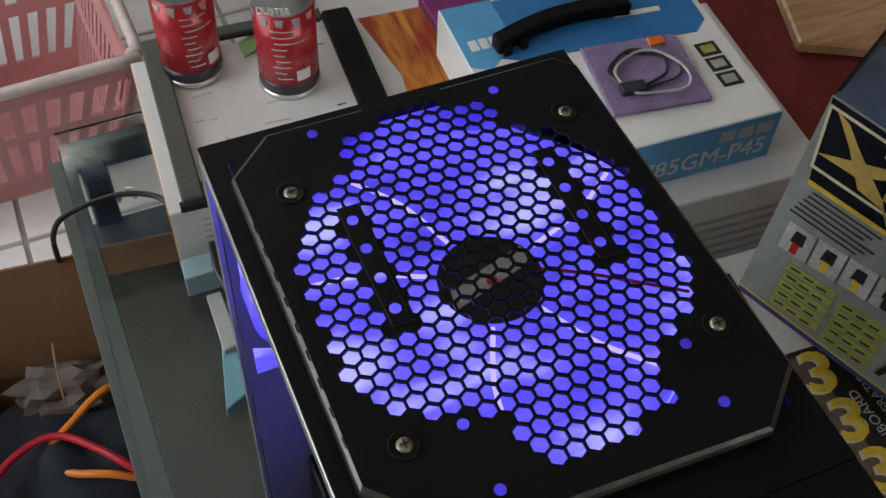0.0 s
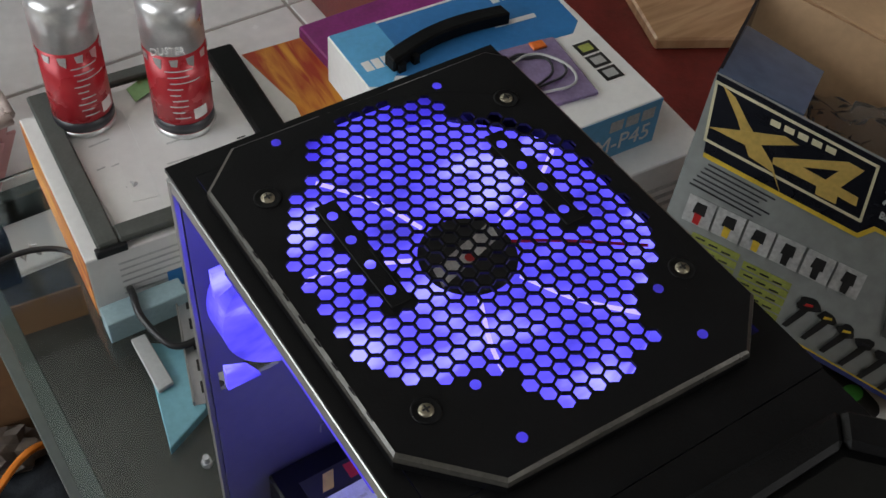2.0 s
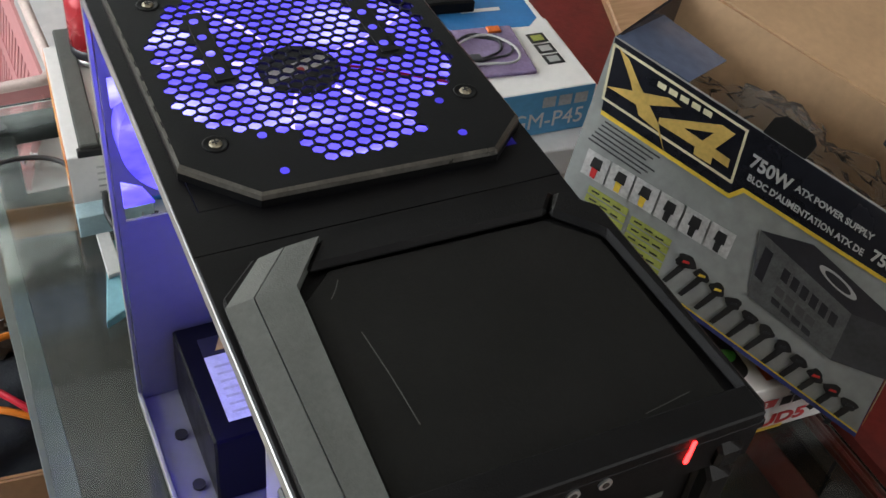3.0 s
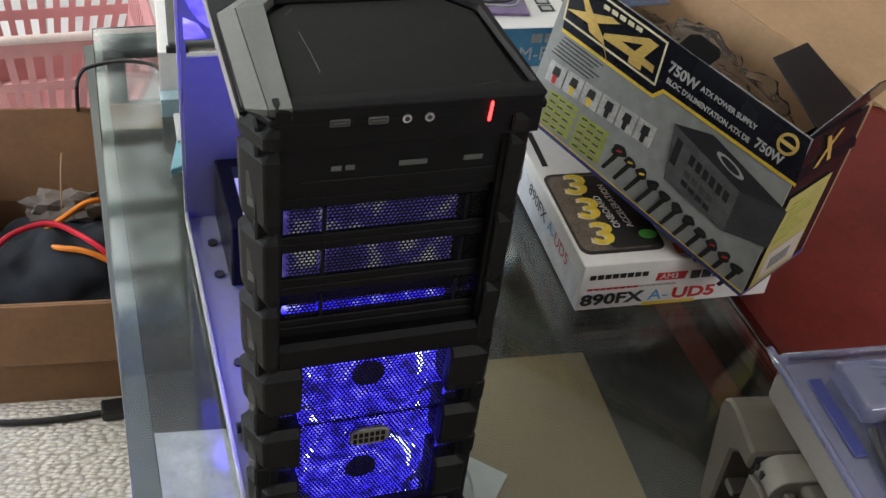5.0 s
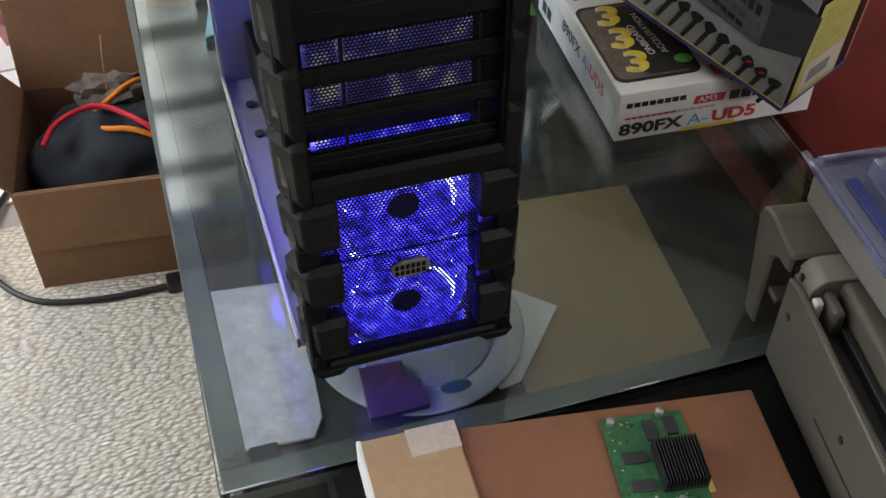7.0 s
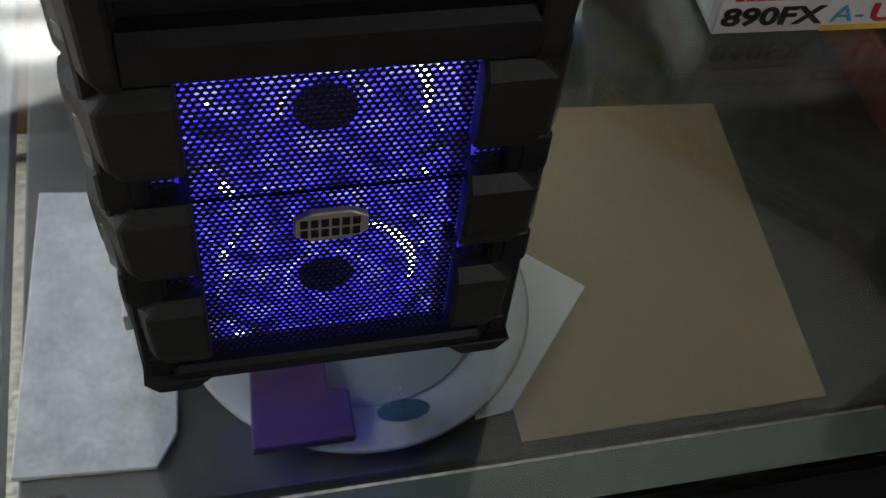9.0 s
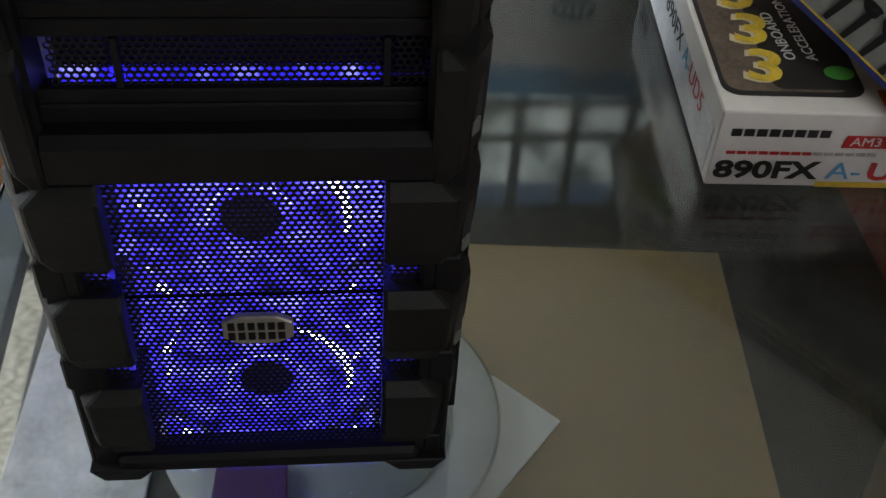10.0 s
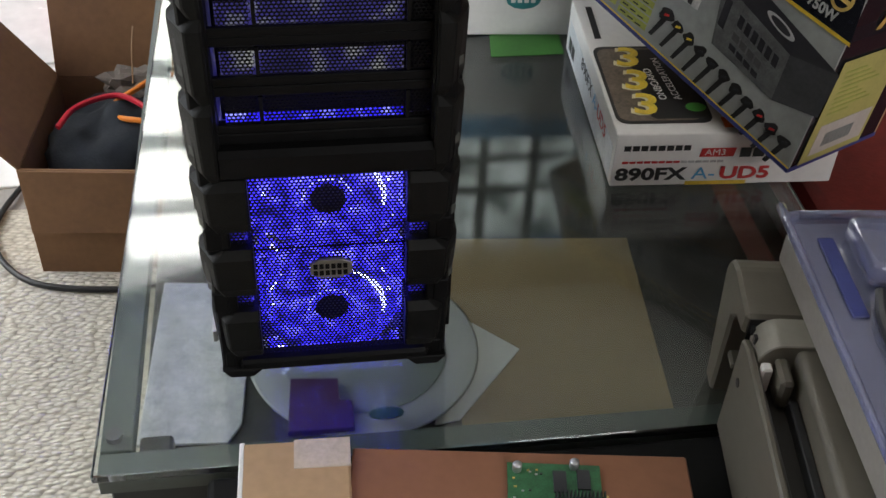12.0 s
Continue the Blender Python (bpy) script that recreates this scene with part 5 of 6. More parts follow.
part("orange_top", flat([(0.262, 0.0), (0.334, 0.0), (0.334, 0.224), (0.255, 0.224), (0.275, 0.12)], z=0.0852), FLAME, fb, "orange flame print")
for k in range(7):
    part("grey_print", prism(rect(0.03, 0.012 + 0.009 * k, 0.16 - 0.02 * (k % 3), 0.0145 + 0.009 * k), "y", -0.0005, -0.0001), OFFW, fb)
part("blue_corner_print", prism(rect(0.075, 0.002, 0.15, 0.032), "y", -0.001, -0.0006), BLUEB, fb)
for k, (dx, dy, r) in enumerate(((0.045, 0.02, 5), (0.07, 0.05, -6), (0.095, 0.02, -3))):
    tagged(part("paper_sheet", prism(rect(0, 0, 0.15, 0.17), "z", 0.0, 0.0007), PAPER, None, "", False, pose(-0.112 + dx, 0.79 + dy, 0.0862 + 0.0009 * k, 0, 0, r - 4)), "loose white printed sheet on the box", "paper", "loose sheets")
random.seed(11)
for sheet in [o for o in bpy.data.objects if o.name.startswith("paper_sheet")]:
    for k in range(9):
        x, y, w = random.uniform(0.012, 0.10), random.uniform(0.02, 0.15), random.uniform(0.008, 0.03)
        part("print_mark", flat([(x, y), (x + w, y + 0.001), (x + w, y + 0.0030), (x, y + 0.0022)], 0.0002, 0.0007), OFFW if k % 3 else CASE_G, sheet)
tagged(part("green_scrap", flat([(0.0, 0.0), (0.05, 0.006), (0.046, 0.03), (0.006, 0.024)], 0.0005), mat("pale_green_scrap", (0.28, 0.48, 0.2), 0.6), None, "", False, pose(0.02, 0.975, 0.0895, 0, 0, 15)), "torn pale green paper scrap on the sheets", "paper")
fr = thing("grey_surround", "dark grey plastic frame lying on the papers", "frame", pose(-0.097, 0.792, 0.0895, 0, 0, -4))
part("frame_body", bx((0.0, 0.0, 0), (0.022, 0.24, 0.009), 0.002), CASE_G, fr)
part("frame_body", bx((0.022, 0.0, 0), (0.20, 0.022, 0.009), 0.002), CASE_G, fr)
part("frame_body", bx((0.20, 0.0, 0), (0.232, 0.23, 0.012), 0.003), CASE, fr)
part("frame_body", bx((0.022, 0.222, 0), (0.20, 0.24, 0.009), 0.002), CASE_G, fr)
part("frame_tip", bx((-0.003, -0.004, -0.006), (0.028, 0.004, 0.004), 0.001), CORD, fr)


def can(m, label):
    c = thing("spray_can", label, "spray can", m, "spray cans")
    part("base_rim", lathe([(0.026, 0), (0.0325, 0.001), (0.0335, 0.004), (0.0325, 0.007), (0.028, 0.008)], 40), SILVER, c, "", True)
    part("body", lathe([(0.0318, 0.007), (0.0318, 0.112)], 40), CANRED, c, "red printed can", True)
    part("dark_band", lathe([(0.0320, 0.008), (0.0320, 0.021)], 40), CHIP, c, "", True)
    part("upper_body", lathe([(0.0319, 0.112), (0.0319, 0.160), (0.0300, 0.166), (0.022, 0.172)], 40), SILVER, c, "silver upper part", True)
    part("cap", lathe([(0.0225, 0.170), (0.0245, 0.175), (0.0235, 0.198), (0.019, 0.204), (0.002, 0.205)], 32), PAPER, c, "pale plastic cap", True)
    for k in range(9):
        a0, z = -1.9 + 0.06 * (k % 3), 0.092 - 0.0078 * k
        w = (0.9, 0.7, 1.0, 0.5, 0.35, 0.5, 0.6, 0.4, 0.5)[k]
        b = bmesh.new()
        q = [b.verts.new((0.0321 * math.cos(a0 + w * i / 6), 0.0321 * math.sin(a0 + w * i / 6), z + dz)) for dz in (0, 0.0016) for i in range(7)]
        for i in range(6):
            b.faces.new((q[i], q[i + 1], q[8 + i], q[7 + i]))
        part("print_line", b, OFFW, c)
    for k in range(12):
        a = 2 * math.pi * k / 12
        part("drip_print", prism([(-0.0045, 0.108), (0.0045, 0.108), (0.003, 0.099 - 0.004 * (k % 2)), (-0.003, 0.1)], "y", -0.0325, -0.0319), SILVER, c, m=pose(0, 0, 0, 0, 0, math.degrees(a)))
    b = bmesh.new()
    q = [b.verts.new((0.0322 * math.cos(-1.15 + 0.5 * i / 6), 0.0322 * math.sin(-1.15 + 0.5 * i / 6), 0.026 + dz)) for dz in (0, 0.014) for i in range(7)]
    for i in range(6):
        b.faces.new((q[i], q[i + 1], q[8 + i], q[7 + i]))
    part("bar_code", b, PAPER, c)
    return c


can(pose(-0.036, 0.978, 0.0892), "red and silver spray can standing on papers")
c2 = can(pose(0.055, 0.924, 0.0892, 0, 0, -25), "red and silver duster spray can with pale cap")
words("print_word", "DUSTER", 0.0125, pose(-0.021, -0.0335, 0.120, 90, 0, 0), PAPER, c2, "white printed word", "LEFT", 0.75, 0.0006)
for k, (x, y) in enumerate(((0.075, 0.845), (0.09, 0.852), (0.106, 0.852), (0.062, 0.838), (-0.03, 0.86))):
    tagged(part("loose_screw", lathe([(0.003, 0), (0.003, 0.0015), (0.0014, 0.002), (0.0012, 0.007)], 10), SILVER, None, "", False, pose(x, y, 0.0922 if k < 4 else 0.0895, 60 + 9 * k, 0, 50 * k)), "small loose steel screw", "screw", "loose screws")

# ---- small parts lying behind the tower's open side ----
tagged(part("blue_card_box", prism([(-0.118, 0.605), (-0.07, 0.628), (-0.045, 0.70), (-0.09, 0.73)], "z", 0.0004, 0.012, bevel=0.001), mat("pale_blue_card", (0.16, 0.36, 0.42), 0.45, var=0.2, scale=20)), "flat pale blue card box on the glass", "box")
tagged(part("pale_blue_carton", prism([(-0.115, 0.752), (-0.03, 0.752), (-0.03, 0.775), (-0.113, 0.778)], "z", 0.0004, 0.03, bevel=0.001), mat("ice_blue_card", (0.3, 0.42, 0.45), 0.5)), "small pale blue carton", "box")
tagged(part("white_strip", prism([(-0.102, 0.665), (-0.085, 0.668), (-0.085, 0.735), (-0.1, 0.735)], "z", 0.0124, 0.018, bevel=0.001), GREYL), "small pale grey plastic strip", "strip")
io = thing("back_plate", "bright steel connector plate lying on the glass", "plate", pose(-0.080, 0.636, 0.013, 0, 0, -17))
part("plate", bx((0, 0, 0), (0.040, 0.150, 0.0012), 0.0004), STEEL, io)
part("lip", bx((0, 0, 0.001), (0.0022, 0.150, 0.007), 0.0004), BRIGHT, io)
for k in range(5):
    part("port_hole", bx((0.010, 0.012 + 0.026 * k, 0.001), (0.018, 0.026 + 0.026 * k, 0.0016), 0.0002), CORD, io)
    part("port_hole", cyl((0.028, 0.018 + 0.026 * k, 0.001), (0.028, 0.018 + 0.026 * k, 0.0017), 0.0045, seg=14), CORD, io)
tagged(part("black_cable", tube([(-0.075, 0.808, 0.006), (-0.078, 0.778, 0.034), (-0.082, 0.745, 0.03), (-0.070, 0.706, 0.022), (-0.045, 0.70, 0.020), (-0.02, 0.715, 0.016)], 0.0038, 10), CORD), "black round power cable on the glass", "cable")
tagged(part("desk_cord", tube([(-0.095, 0.84, 0.006), (-0.11, 0.885, 0.008), (-0.15, 0.905, 0.008), (-0.20, 0.902, 0.005), (-0.222, 0.895, -0.006), (-0.230, 0.905, -0.06), (-0.235, 1.02, -0.3), (-0.25, 1.12, FLOOR + 0.006), (-0.4, 1.2, FLOOR + 0.006)], 0.0032, 10), CORD), "black cord hanging over the table edge", "cord")
sc = thing("bolt", "small steel bolt standing on the glass", "bolt", pose(-0.094, 0.58, 0.0004))
part("head", cyl((0, 0, 0), (0, 0, 0.005), 0.0055, seg=6), STEEL, sc)
part("shank", cyl((0, 0, 0.005), (0, 0, 0.013), 0.003, seg=12), STEEL, sc)
for k, (x, y) in enumerate(((-0.15, 0.905), (-0.14, 0.915), (-0.135, 0.9))):
    tagged(part("loose_screw", lathe([(0.0035, 0), (0.0035, 0.0015), (0.0014, 0.002), (0.0012, 0.008)], 10), STEEL, None, "", False, pose(x, y, 0.003, 80, 0, 70 * k)), "small loose steel screw", "screw", "loose screws")

# ---- open carton on the floor ----
CM = pose(-0.432, 0.640, FLOOR, 0, 0, -6)
ct = thing("open_carton", "open brown cardboard carton holding a dark bag", "box", CM)
W, D, Hh = 0.30, 0.255, 0.20
part("wall", bx((0, 0, 0.003), (W, 0.004, Hh)), KRAFT_D, ct)
part("wall", bx((0, D - 0.004, 0.003), (W, D, Hh)), KRAFT_D, ct)
part("wall", bx((0, 0.004, 0.003), (0.004, D - 0.004, Hh)), KRAFT_D, ct)
part("wall", bx((W - 0.004, 0.004, 0.003), (W, D - 0.004, Hh)), KRAFT_D, ct)
part("bottom", bx((0, 0, 0), (W, D, 0.003)), KRAFT_D, ct)
part("flap", prism(rect(0, 0, W, 0.15), "z", 0, 0.004, bevel=0.0008), KRAFT_D, ct, "upright brown flap", m=frame3((0, D, Hh), (1, 0, 0), (0, 0.28, 1)))
part("flap", prism(rect(0, 0, D, 0.15), "z", 0, 0.004, bevel=0.0008), KRAFT_D, ct, "tilted brown flap", m=frame3((0, 0, Hh), (0, 1, 0), (-0.75, 0.1, 1)))
part("flap", prism(rect(0.004, 0, W, 0.11), "z", 0, 0.004, bevel=0.0008), KRAFT_D, ct, m=frame3((0, -0.0042, Hh), (1, 0, 0), (0, -0.08, -1)))
bg = bmesh.new()
bmesh.ops.create_icosphere(bg, subdivisions=4, radius=1)
for v in bg.verts:
    n = noise.noise(v.co * 1.7) * 0.30 + noise.noise(v.co * 4.3 + Vector((3, 1, 2))) * 0.16 + abs(noise.noise(v.co * 9.0)) * 0.10
    v.co = Vector((v.co.x * 0.132 * (1 + n * 0.5), v.co.y * 0.114 * (1 + n * 0.5), v.co.z * 0.085 * (1 + n)))
tagged(part("fabric_bag", bg, BAG, None, "", True, CM @ pose(0.148, 0.125, 0.145)), "crumpled dark grey fabric bag in the carton", "bag")
pp = bmesh.new()
bmesh.ops.create_icosphere(pp, subdivisions=3, radius=1)
for v in pp.verts:
    n = noise.noise(v.co * 2.9) * 0.5
    v.co = Vector((v.co.x * 0.06 * (1 + n), v.co.y * 0.032 * (1 + n), v.co.z * 0.03 * (1 + n)))
tagged(part("crumpled_paper", pp, mat("grey_tissue", (0.14, 0.115, 0.095), 0.8, var=0.25), None, "", False, CM @ pose(0.15, 0.208, 0.212)), "crumpled grey-brown wrapping paper", "paper")
tagged(part("orange_cable", tube([(-0.15, 0.80, -0.22), (-0.215, 0.79, -0.165), (-0.27, 0.765, -0.175), (-0.302, 0.745, -0.19), (-0.285, 0.715, -0.188), (-0.235, 0.69, -0.185), (-0.16, 0.66, -0.22)], 0.0045, 8), ORC), "bright orange flat cable", "cable")
tagged(part("red_cable", tube([(-0.375, 0.70, -0.19), (-0.355, 0.735, -0.182), (-0.32, 0.755, -0.178), (-0.285, 0.755, -0.175), (-0.25, 0.725, -0.175), (-0.215, 0.685, -0.18), (-0.16, 0.64, -0.22)], 0.0045, 8), RDC), "red cable over a dark bag", "cable")
tagged(part("thin_wire", tube([(-0.27, 0.79, -0.175), (-0.265, 0.80, -0.12), (-0.26, 0.815, -0.09)], 0.0012, 6), KRAFT), "thin brown wire above a carton", "wire")
tagged(part("floor_cord", tube([(-0.28, 1.05, FLOOR + 0.006), (-0.42, 0.98, FLOOR + 0.006), (-0.50, 0.84, FLOOR + 0.006), (-0.52, 0.72, FLOOR + 0.006), (-0.46, 0.62, FLOOR + 0.006), (-0.36, 0.585, FLOOR + 0.006), (-0.22, 0.58, FLOOR + 0.006)], 0.005, 8), CORD), "black cord on the carpet round a carton", "cord")
tagged(part("cord_plug", bx((-0.245, 0.565, FLOOR + 0.001), (-0.20, 0.595, FLOOR + 0.022), 0.004, 2), CORD), "black cord plug on the carpet", "plug")

# ---- pink laundry basket ----
bk = thing("laundry_basket", "pink plastic laundry basket with slotted sides, pale rim", "basket", pose(-0.30, 1.47, FLOOR, 0, 0, 2))
BW, BD, BH = 0.46, 0.34, 0.26


def basket_side(w0, w1, h, out, m, n):
    """One leaning side: slats between two rails, with a solid foot."""
    for k in range(n + 1):
        f = k / n
        x0, x1 = -w0 / 2 + w0 * f, -w1 / 2 + w1 * f
        part("slat", prism([(x0 - 0.007, 0.05), (x0 + 0.007, 0.05), (x1 + 0.007, h - 0.03), (x1 - 0.007, h - 0.03)], "y", 0, 0.004), PINK, bk, m=m)
    for z0, z1 in ((0.0, 0.055), (h * 0.52, h * 0.60), (h - 0.04, h)):
        a, b = w0 + (w1 - w0) * z0 / h, w0 + (w1 - w0) * z1 / h
        part("rail", prism([(-a / 2, z0), (a / 2, z0), (b / 2, z1), (-b / 2, z1)], "y", -0.001, 0.005), PINK, bk, m=m)


for m, w0, w1 in ((pose(0, -BD / 2 + 0.05, 0, 11), BW - 0.12, BW), (pose(0, BD / 2 - 0.05, 0, 11, 0, 180), BW - 0.12, BW), (pose(BW / 2 - 0.06, 0, 0, 11, 0, 90), BD - 0.1, BD), (pose(-BW / 2 + 0.06, 0, 0, 11, 0, -90), BD - 0.1, BD)):
    basket_side(w0, w1, BH, 0, m, 13)
part("base", bx((-BW / 2 + 0.06, -BD / 2 + 0.05, 0.0), (BW / 2 - 0.06, BD / 2 - 0.05, 0.004)), PINK, bk)
cs = [(BW / 2 - 0.03, BD / 2 - 0.03, 0), (-BW / 2 + 0.03, BD / 2 - 0.03, 90), (-BW / 2 + 0.03, -BD / 2 + 0.03, 180), (BW / 2 - 0.03, -BD / 2 + 0.03, 270)]
loop = [(cx + 0.035 * math.cos(radians(a + 30 * k)), cy + 0.035 * math.sin(radians(a + 30 * k)), BH) for cx, cy, a in cs for k in range(4)]
part("rim", tube(loop + loop[:1], 0.009, 8, 3), PINKL, bk, "pale pink rolled rim", True)
lump = bmesh.new()
bmesh.ops.create_icosphere(lump, subdivisions=3, radius=1)
for v in lump.verts:
    n = noise.noise(v.co * 2.1 + Vector((7, 0, 0))) * 0.4
    v.co = Vector((v.co.x * 0.06 * (1 + n), v.co.y * 0.05 * (1 + n), max(-0.02, v.co.z * 0.045 * (1 + n))))
tagged(part("cloth_bundle", lump, mat("dusty_pink_cloth", (0.36, 0.22, 0.18), 0.9, var=0.3, scale=20, bump=0.4), None, "", True, pose(-0.20, 1.14, FLOOR + 0.02)), "crumpled brown-pink cloth on the floor", "cloth")

# ---- red sofa, board and carton at the far side ----
so = thing("red_sofa", "dark red leather sofa beside the table", "sofa")
part("seat", bx((0.565, -1.0, -0.14), (1.30, 1.75, -0.025), 0.03, 3), LEATHER, so, "red leather seat")
part("base", bx((0.59, -0.98, FLOOR), (1.28, 1.73, -0.14), 0.01), LEATHER, so)
part("backrest", bx((1.22, -1.0, -0.06), (1.50, 1.75, 0.42), 0.06, 3), LEATHER, so, "red leather backrest")
part("piping", tube([(0.568, -0.98, -0.05), (0.566, 0.3, -0.048), (0.568, 1.73, -0.05)], 0.005, 8), LEATHER, so)
tagged(part("oak_board", prism([(0.70, 0.86), (1.15, 0.62), (1.25, 1.2), (0.82, 1.22)], "z", -0.0245, -0.006, bevel=0.003), OAK), "oak-grained board lying on the sofa", "board")
tagged(part("white_cushion", bx((0.45, 1.3, -0.02), (0.85, 1.55, 0.16), 0.05, 3), PAPER, None, "", True), "pale cushion at the sofa end", "cushion")
tagged(part("magenta_box", bx((0.232, 0.885, 0.0004), (0.52, 0.995, 0.10), 0.002), mat("magenta_card", (0.25, 0.02, 0.18), 0.4, var=0.3)), "dark magenta box behind the white boxes", "box")

# ---- grey device with a plastic tray on it ----
dv = thing("grey_printer", "warm grey desktop device with rounded edges, seen from its end", "printer", pose(0.342, -0.104, 0.0004, 0, 0, -99))
# local x runs along the end plate, local y towards its long side
part("end_plate", prism([(0.0, 0.0), (0.30, 0.0), (0.30, 0.106), (0.02, 0.117), (0.0, 0.112)], "y", 0.0, 0.007, bevel=0.0018), GREY, dv, "flat grey end plate")
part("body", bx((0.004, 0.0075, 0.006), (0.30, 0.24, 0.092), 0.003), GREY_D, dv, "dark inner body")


def rounded(y0, y1, z0, z1, r, x0, x1):
    """A bar along x with two rounded upper edges."""
    arc = [(y1 - r + r * math.cos(a), z1 - r + r * math.sin(a)) for a in [k * math.pi / 12 for k in range(7)]]
    arc += [(y0 + r + r * math.cos(a), z1 - r + r * math.sin(a)) for a in [math.pi / 2 + k * math.pi / 12 for k in range(7)]]
    return prism([(y1, z0)] + arc + [(y0, z0)], "x", x0, x1, bevel=0.001)


part("top_bar", rounded(0.036, 0.074, 0.093, 0.132, 0.007, 0.0305, 0.30), GREY, dv, "raised grey bar along the top")
part("top_cover", rounded(0.0745, 0.24, 0.093, 0.136, 0.006, 0.0, 0.30), GREY, dv)
part("round_head", rounded(0.0075, 0.0740, 0.093, 0.1345, 0.020, -0.0035, 0.030), mat("pale_grey_plastic", (0.24, 0.225, 0.19), 0.42, var=0.1, scale=14), dv, "paler rounded end piece")
for k in range(2):
    part("vent_slot", bx((-0.0046 + 0.011 * k, 0.0062, 0.1165), (0.0010 + 0.011 * k, 0.0092, 0.1245), 0.0006), CORD, dv)
part("latch", bx((0.034, 0.0080, 0.093), (0.044, 0.0165, 0.120), 0.0015), PAPER, dv, "pale plastic latch")
part("latch_arm", bx((0.031, 0.019, 0.093), (0.062, 0.030, 0.124), 0.003), GREY, dv)
part("slide_rail", bx((0.063, 0.028, 0.092), (0.30, 0.0355, 0.106), 0.001), CORD, dv, "black rail in the gap")
part("plate_lip", bx((0.05, 0.0074, 0.093), (0.30, 0.0095, 0.1090), 0.0008), SOCK, dv)
for x, z in ((0.020, 0.078), (0.155, 0.066)):
    part("plate_hole", cyl((x, -0.0008, z), (x, 0.0006, z), 0.0042, seg=16), GREY_D, dv)
part("plate_groove", bx((0.11, -0.0006, 0.036), (0.28, 0.0006, 0.0385)), GREY_D, dv)
ARM = [(-0.064, 0.0), (-0.040, 0.0), (-0.040, 0.098), (-0.028, 0.110), (-0.0045, 0.112), (-0.0045, 0.134), (-0.058, 0.140), (-0.072, 0.137), (-0.081, 0.130), (-0.085, 0.118)]
part("side_arm", prism(ARM, "y", 0.0, 0.10, bevel=0.003), GREY, dv, "rounded grey arm standing on the glass")
# the hollow is filled with a dark block that stands for its shade
part("arm_hollow_shade", bx((-0.0395, 0.030, 0.004), (-0.005, 0.098, 0.1095)), GREY_D, dv, "dark block for the shade in the hollow under the arm")
part("arm_step", bx((-0.0397, 0.006, 0.050), (-0.020, 0.0295, 0.058), 0.002), GREY, dv)
part("arm_seam", bx((-0.0044, 0.004, 0.093), (-0.0036, 0.098, 0.131)), CORD, dv)

tr = thing("plastic_tray", "bluish clear plastic packaging tray with moulded hollows", "tray", pose(0.389, -0.031, 0.1375, 0, 0, -95))
TL, TW = 0.36, 0.26
part("card_side", bx((0.004, 0.004, 0.0), (TL - 0.004, TW - 0.004, 0.041), 0.004, 2), mat("grey_card_side", (0.25, 0.23, 0.21), 0.5, var=0.15, scale=20), tr, "warm grey carton under the clear shell")
part("sheet", bx((0.0, 0.0, 0.0415), (TL, TW, 0.045), 0.0012), BLIST, tr, "clear moulded sheet")
c4 = [(0.012, 0.012, 180), (TL - 0.012, 0.012, 270), (TL - 0.012, TW - 0.012, 0), (0.012, TW - 0.012, 90)]
rl = [(cx + 0.012 * math.cos(radians(a + 30 * k)), cy + 0.012 * math.sin(radians(a + 30 * k)), 0.0475) for cx, cy, a in c4 for k in range(4)]
part("rim", tube(rl + rl[:1], 0.0042, 8, 4), BLIST, tr, "rolled clear rim", True)
part("navy_insert", bx((0.030, 0.020, 0.0452), (0.125, 0.034, 0.0475), 0.0008), NAVY, tr, "dark blue printed strip")
for lo, hi, r in (((0.026, 0.042, 0.0452), (0.092, 0.245, 0.070), 0.012), ((0.098, 0.068, 0.0452), (0.235, 0.245, 0.074), 0.022), ((0.245, 0.045, 0.0452), (0.345, 0.245, 0.066), 0.014)):
    part("hollow", bx(lo, hi, r * 0.55, 4), BLIST, tr, "moulded clear hollow", True)
for k in range(4):
    part("mould_ridge", tube([(0.034 + 0.010 * k, 0.07, 0.0705), (0.037 + 0.010 * k, 0.13, 0.0712), (0.036 + 0.010 * k, 0.20, 0.0705)], 0.0016, 6, 4), BLIST, tr, "", True)
part("red_mark", prism([(0.118, 0.078), (0.150, 0.074), (0.156, 0.130), (0.124, 0.134)], "z", 0.0742, 0.0748), REDP, tr, "red printed label")
for k in range(4):
    part("label_bar", prism(rect(0.127, 0.082 + 0.012 * k, 0.146, 0.089 + 0.012 * k), "z", 0.0749, 0.0753), PAPER, tr)
part("insert_cable", tube([(0.10, 0.050, 0.0505), (0.135, 0.040, 0.0510), (0.18, 0.040, 0.0510), (0.225, 0.052, 0.0505), (0.240, 0.10, 0.0505)], 0.005, 8), CHIP, tr, "dark coiled cable")

# ---- packages in front of the table ----
ch = thing("black_chest", "dark plastic chest standing before the table", "chest")
part("body", bx((-0.112, -0.62, FLOOR), (0.42, -0.112, -0.03), 0.012, 3), CASE_G, ch)
part("lid", bx((-0.118, -0.63, -0.029), (0.426, -0.109, -0.008), 0.006, 3), CASE, ch)
sb = thing("small_kraft_box", "small kraft box closed with clear tape", "box", pose(-0.086, -0.11, -0.0075, 0, 0, -2))
part("carton", bx((0, -0.16, 0), (0.092, 0, 0.042), 0.002), KRAFT, sb)
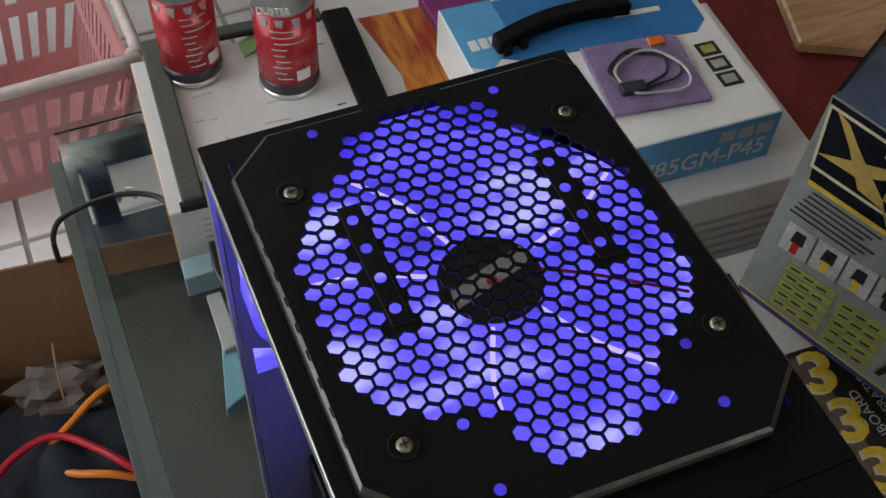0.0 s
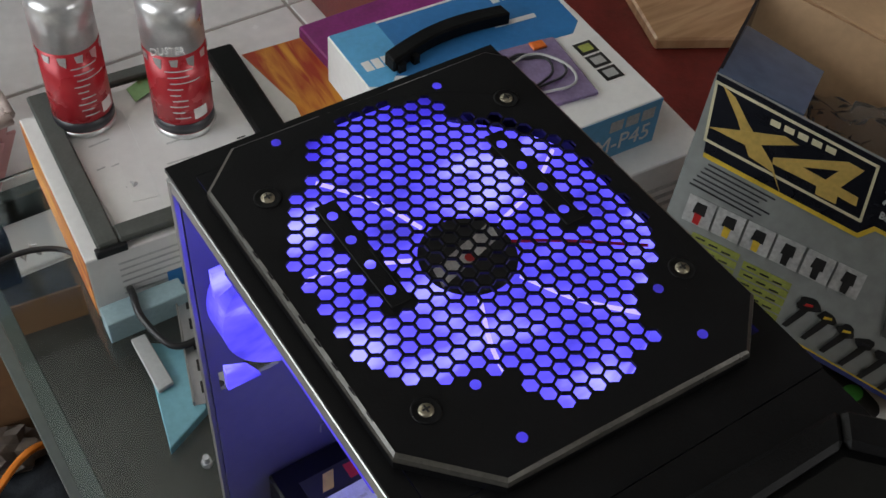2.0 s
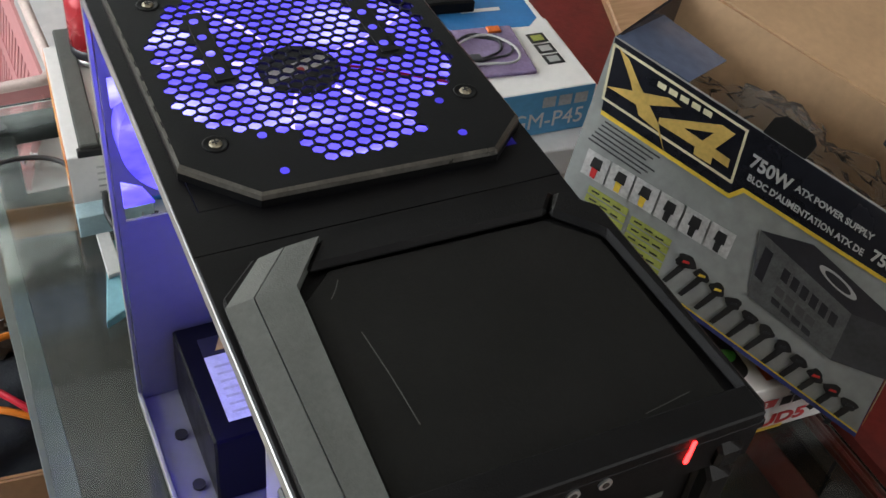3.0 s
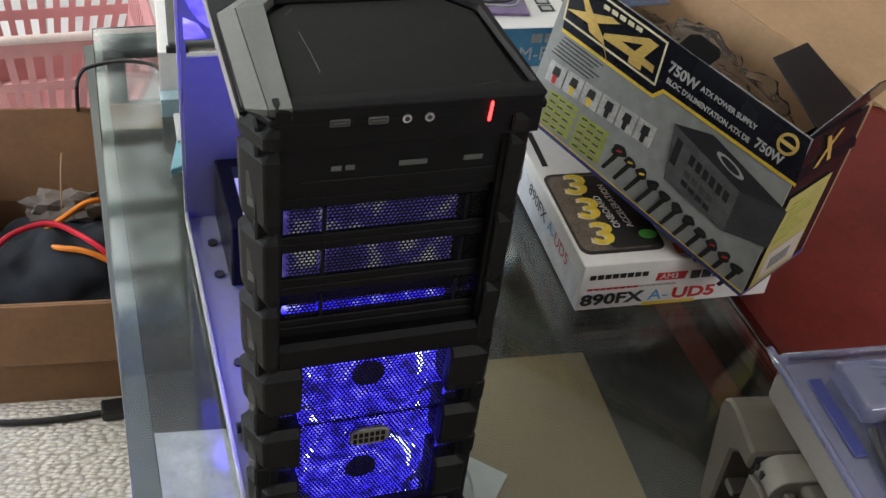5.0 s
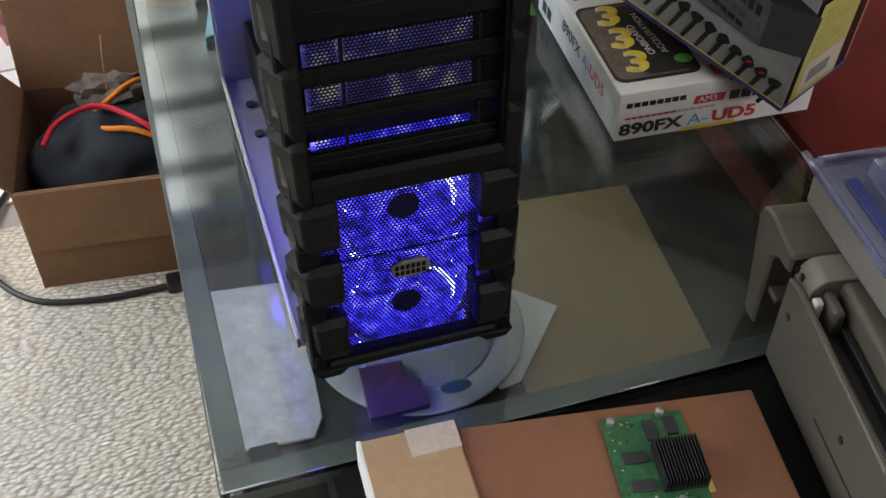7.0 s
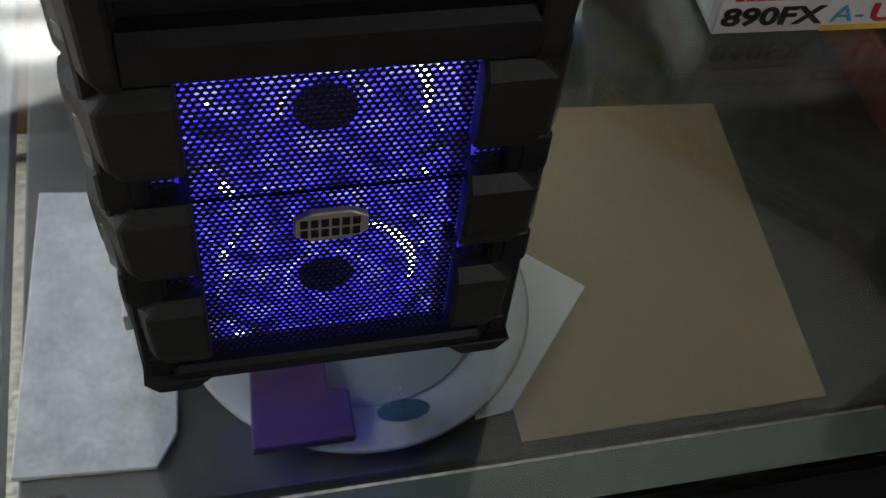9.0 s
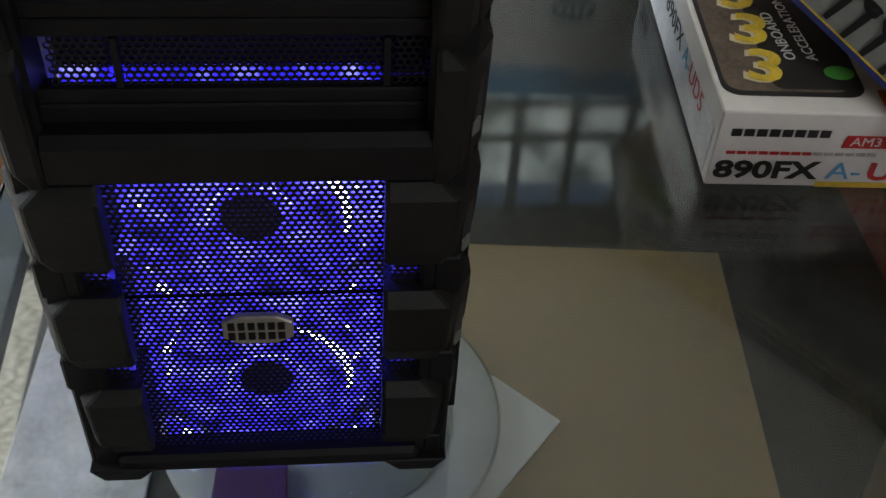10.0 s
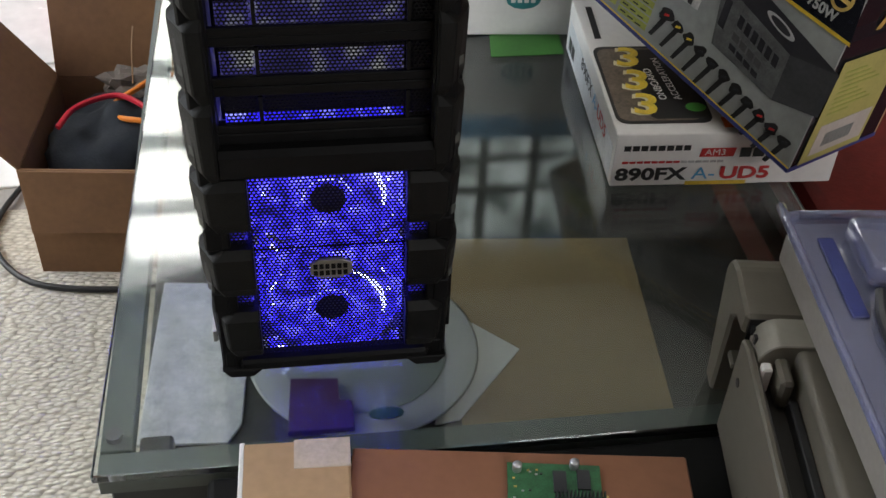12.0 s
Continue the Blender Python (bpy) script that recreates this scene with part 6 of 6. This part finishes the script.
part("tape", bx((0.045, -0.03, 0.0415), (0.0925, 0.0006, 0.0428), 0.0004), mat("tape_film", (0.6, 0.5, 0.4), 0.08, var=0.2, bump=0.5, bscale=70, Coat_Weight=0.6), sb, "glossy clear tape")
part("pale_edge", bx((-0.0006, -0.16, 0.004), (0.004, 0.0006, 0.0424), 0.001), PAPER, sb)
fc = thing("flat_brown_box", "flat reddish brown cardboard box", "box", pose(0.0085, -0.120, -0.0075, 0, 0, -8))
part("carton", bx((0, -0.24, 0), (0.285, 0, 0.0375), 0.0015), BROWN, fc)
part("seam", bx((0.0, -0.105, 0.0372), (0.285, -0.1038, 0.0379)), KRAFT_D, fc)
gp = thing("graphics_card", "small green circuit board with a black heatsink", "circuit board", pose(0.136, -0.152, 0.0315, 0, 0, -9))
part("board", bx((0, -0.11, 0), (0.078, 0, 0.0016)), PCB, gp)
part("edge_contacts", bx((0.0782, -0.09, 0.0002), (0.0835, -0.03, 0.0014)), GOLD, gp, "gold edge contacts")
hs = part("heatsink", bx((0.038, -0.085, 0.0018), (0.078, -0.038, 0.006)), CORD, gp, "black finned heatsink")
for k in range(14):
    part("fin", bx((0.038 + 0.003 * k, -0.085, 0.0062), (0.0392 + 0.003 * k, -0.038, 0.018)), CORD, hs)
for x, y, w, h in ((0.038, -0.03, 0.011, 0.022), (0.058, -0.026, 0.011, 0.020), (0.010, -0.052, 0.022, 0.012), (0.010, -0.082, 0.022, 0.012), (0.012, -0.104, 0.016, 0.01)):
    part("memory_chip", bx((x, y, 0.0017), (x + w, y + h, 0.0034), 0.0003), CHIP, gp)
for x, y in ((0.008, -0.008), (0.056, -0.003), (0.050, -0.098), (0.058, -0.104)):
    part("capacitor", lathe([(0.0036, 0.0017), (0.0040, 0.003), (0.0040, 0.0095), (0.0034, 0.0105)], 18), STEEL, gp, "silver-topped capacitor", True, pose(x, y, 0))
random.seed(5)
for k in range(46):
    x, y = random.uniform(0.004, 0.072), random.uniform(-0.106, -0.004)
    if 0.035 < x < 0.08 and -0.088 < y < -0.004 or 0.008 < x < 0.034 and -0.086 < y < -0.038:
        continue
    part("chip_part", bx((x, y, 0.0017), (x + 0.0022, y + 0.0013, 0.0026)), (OFFW, GOLD, CHIP)[k % 3], gp)
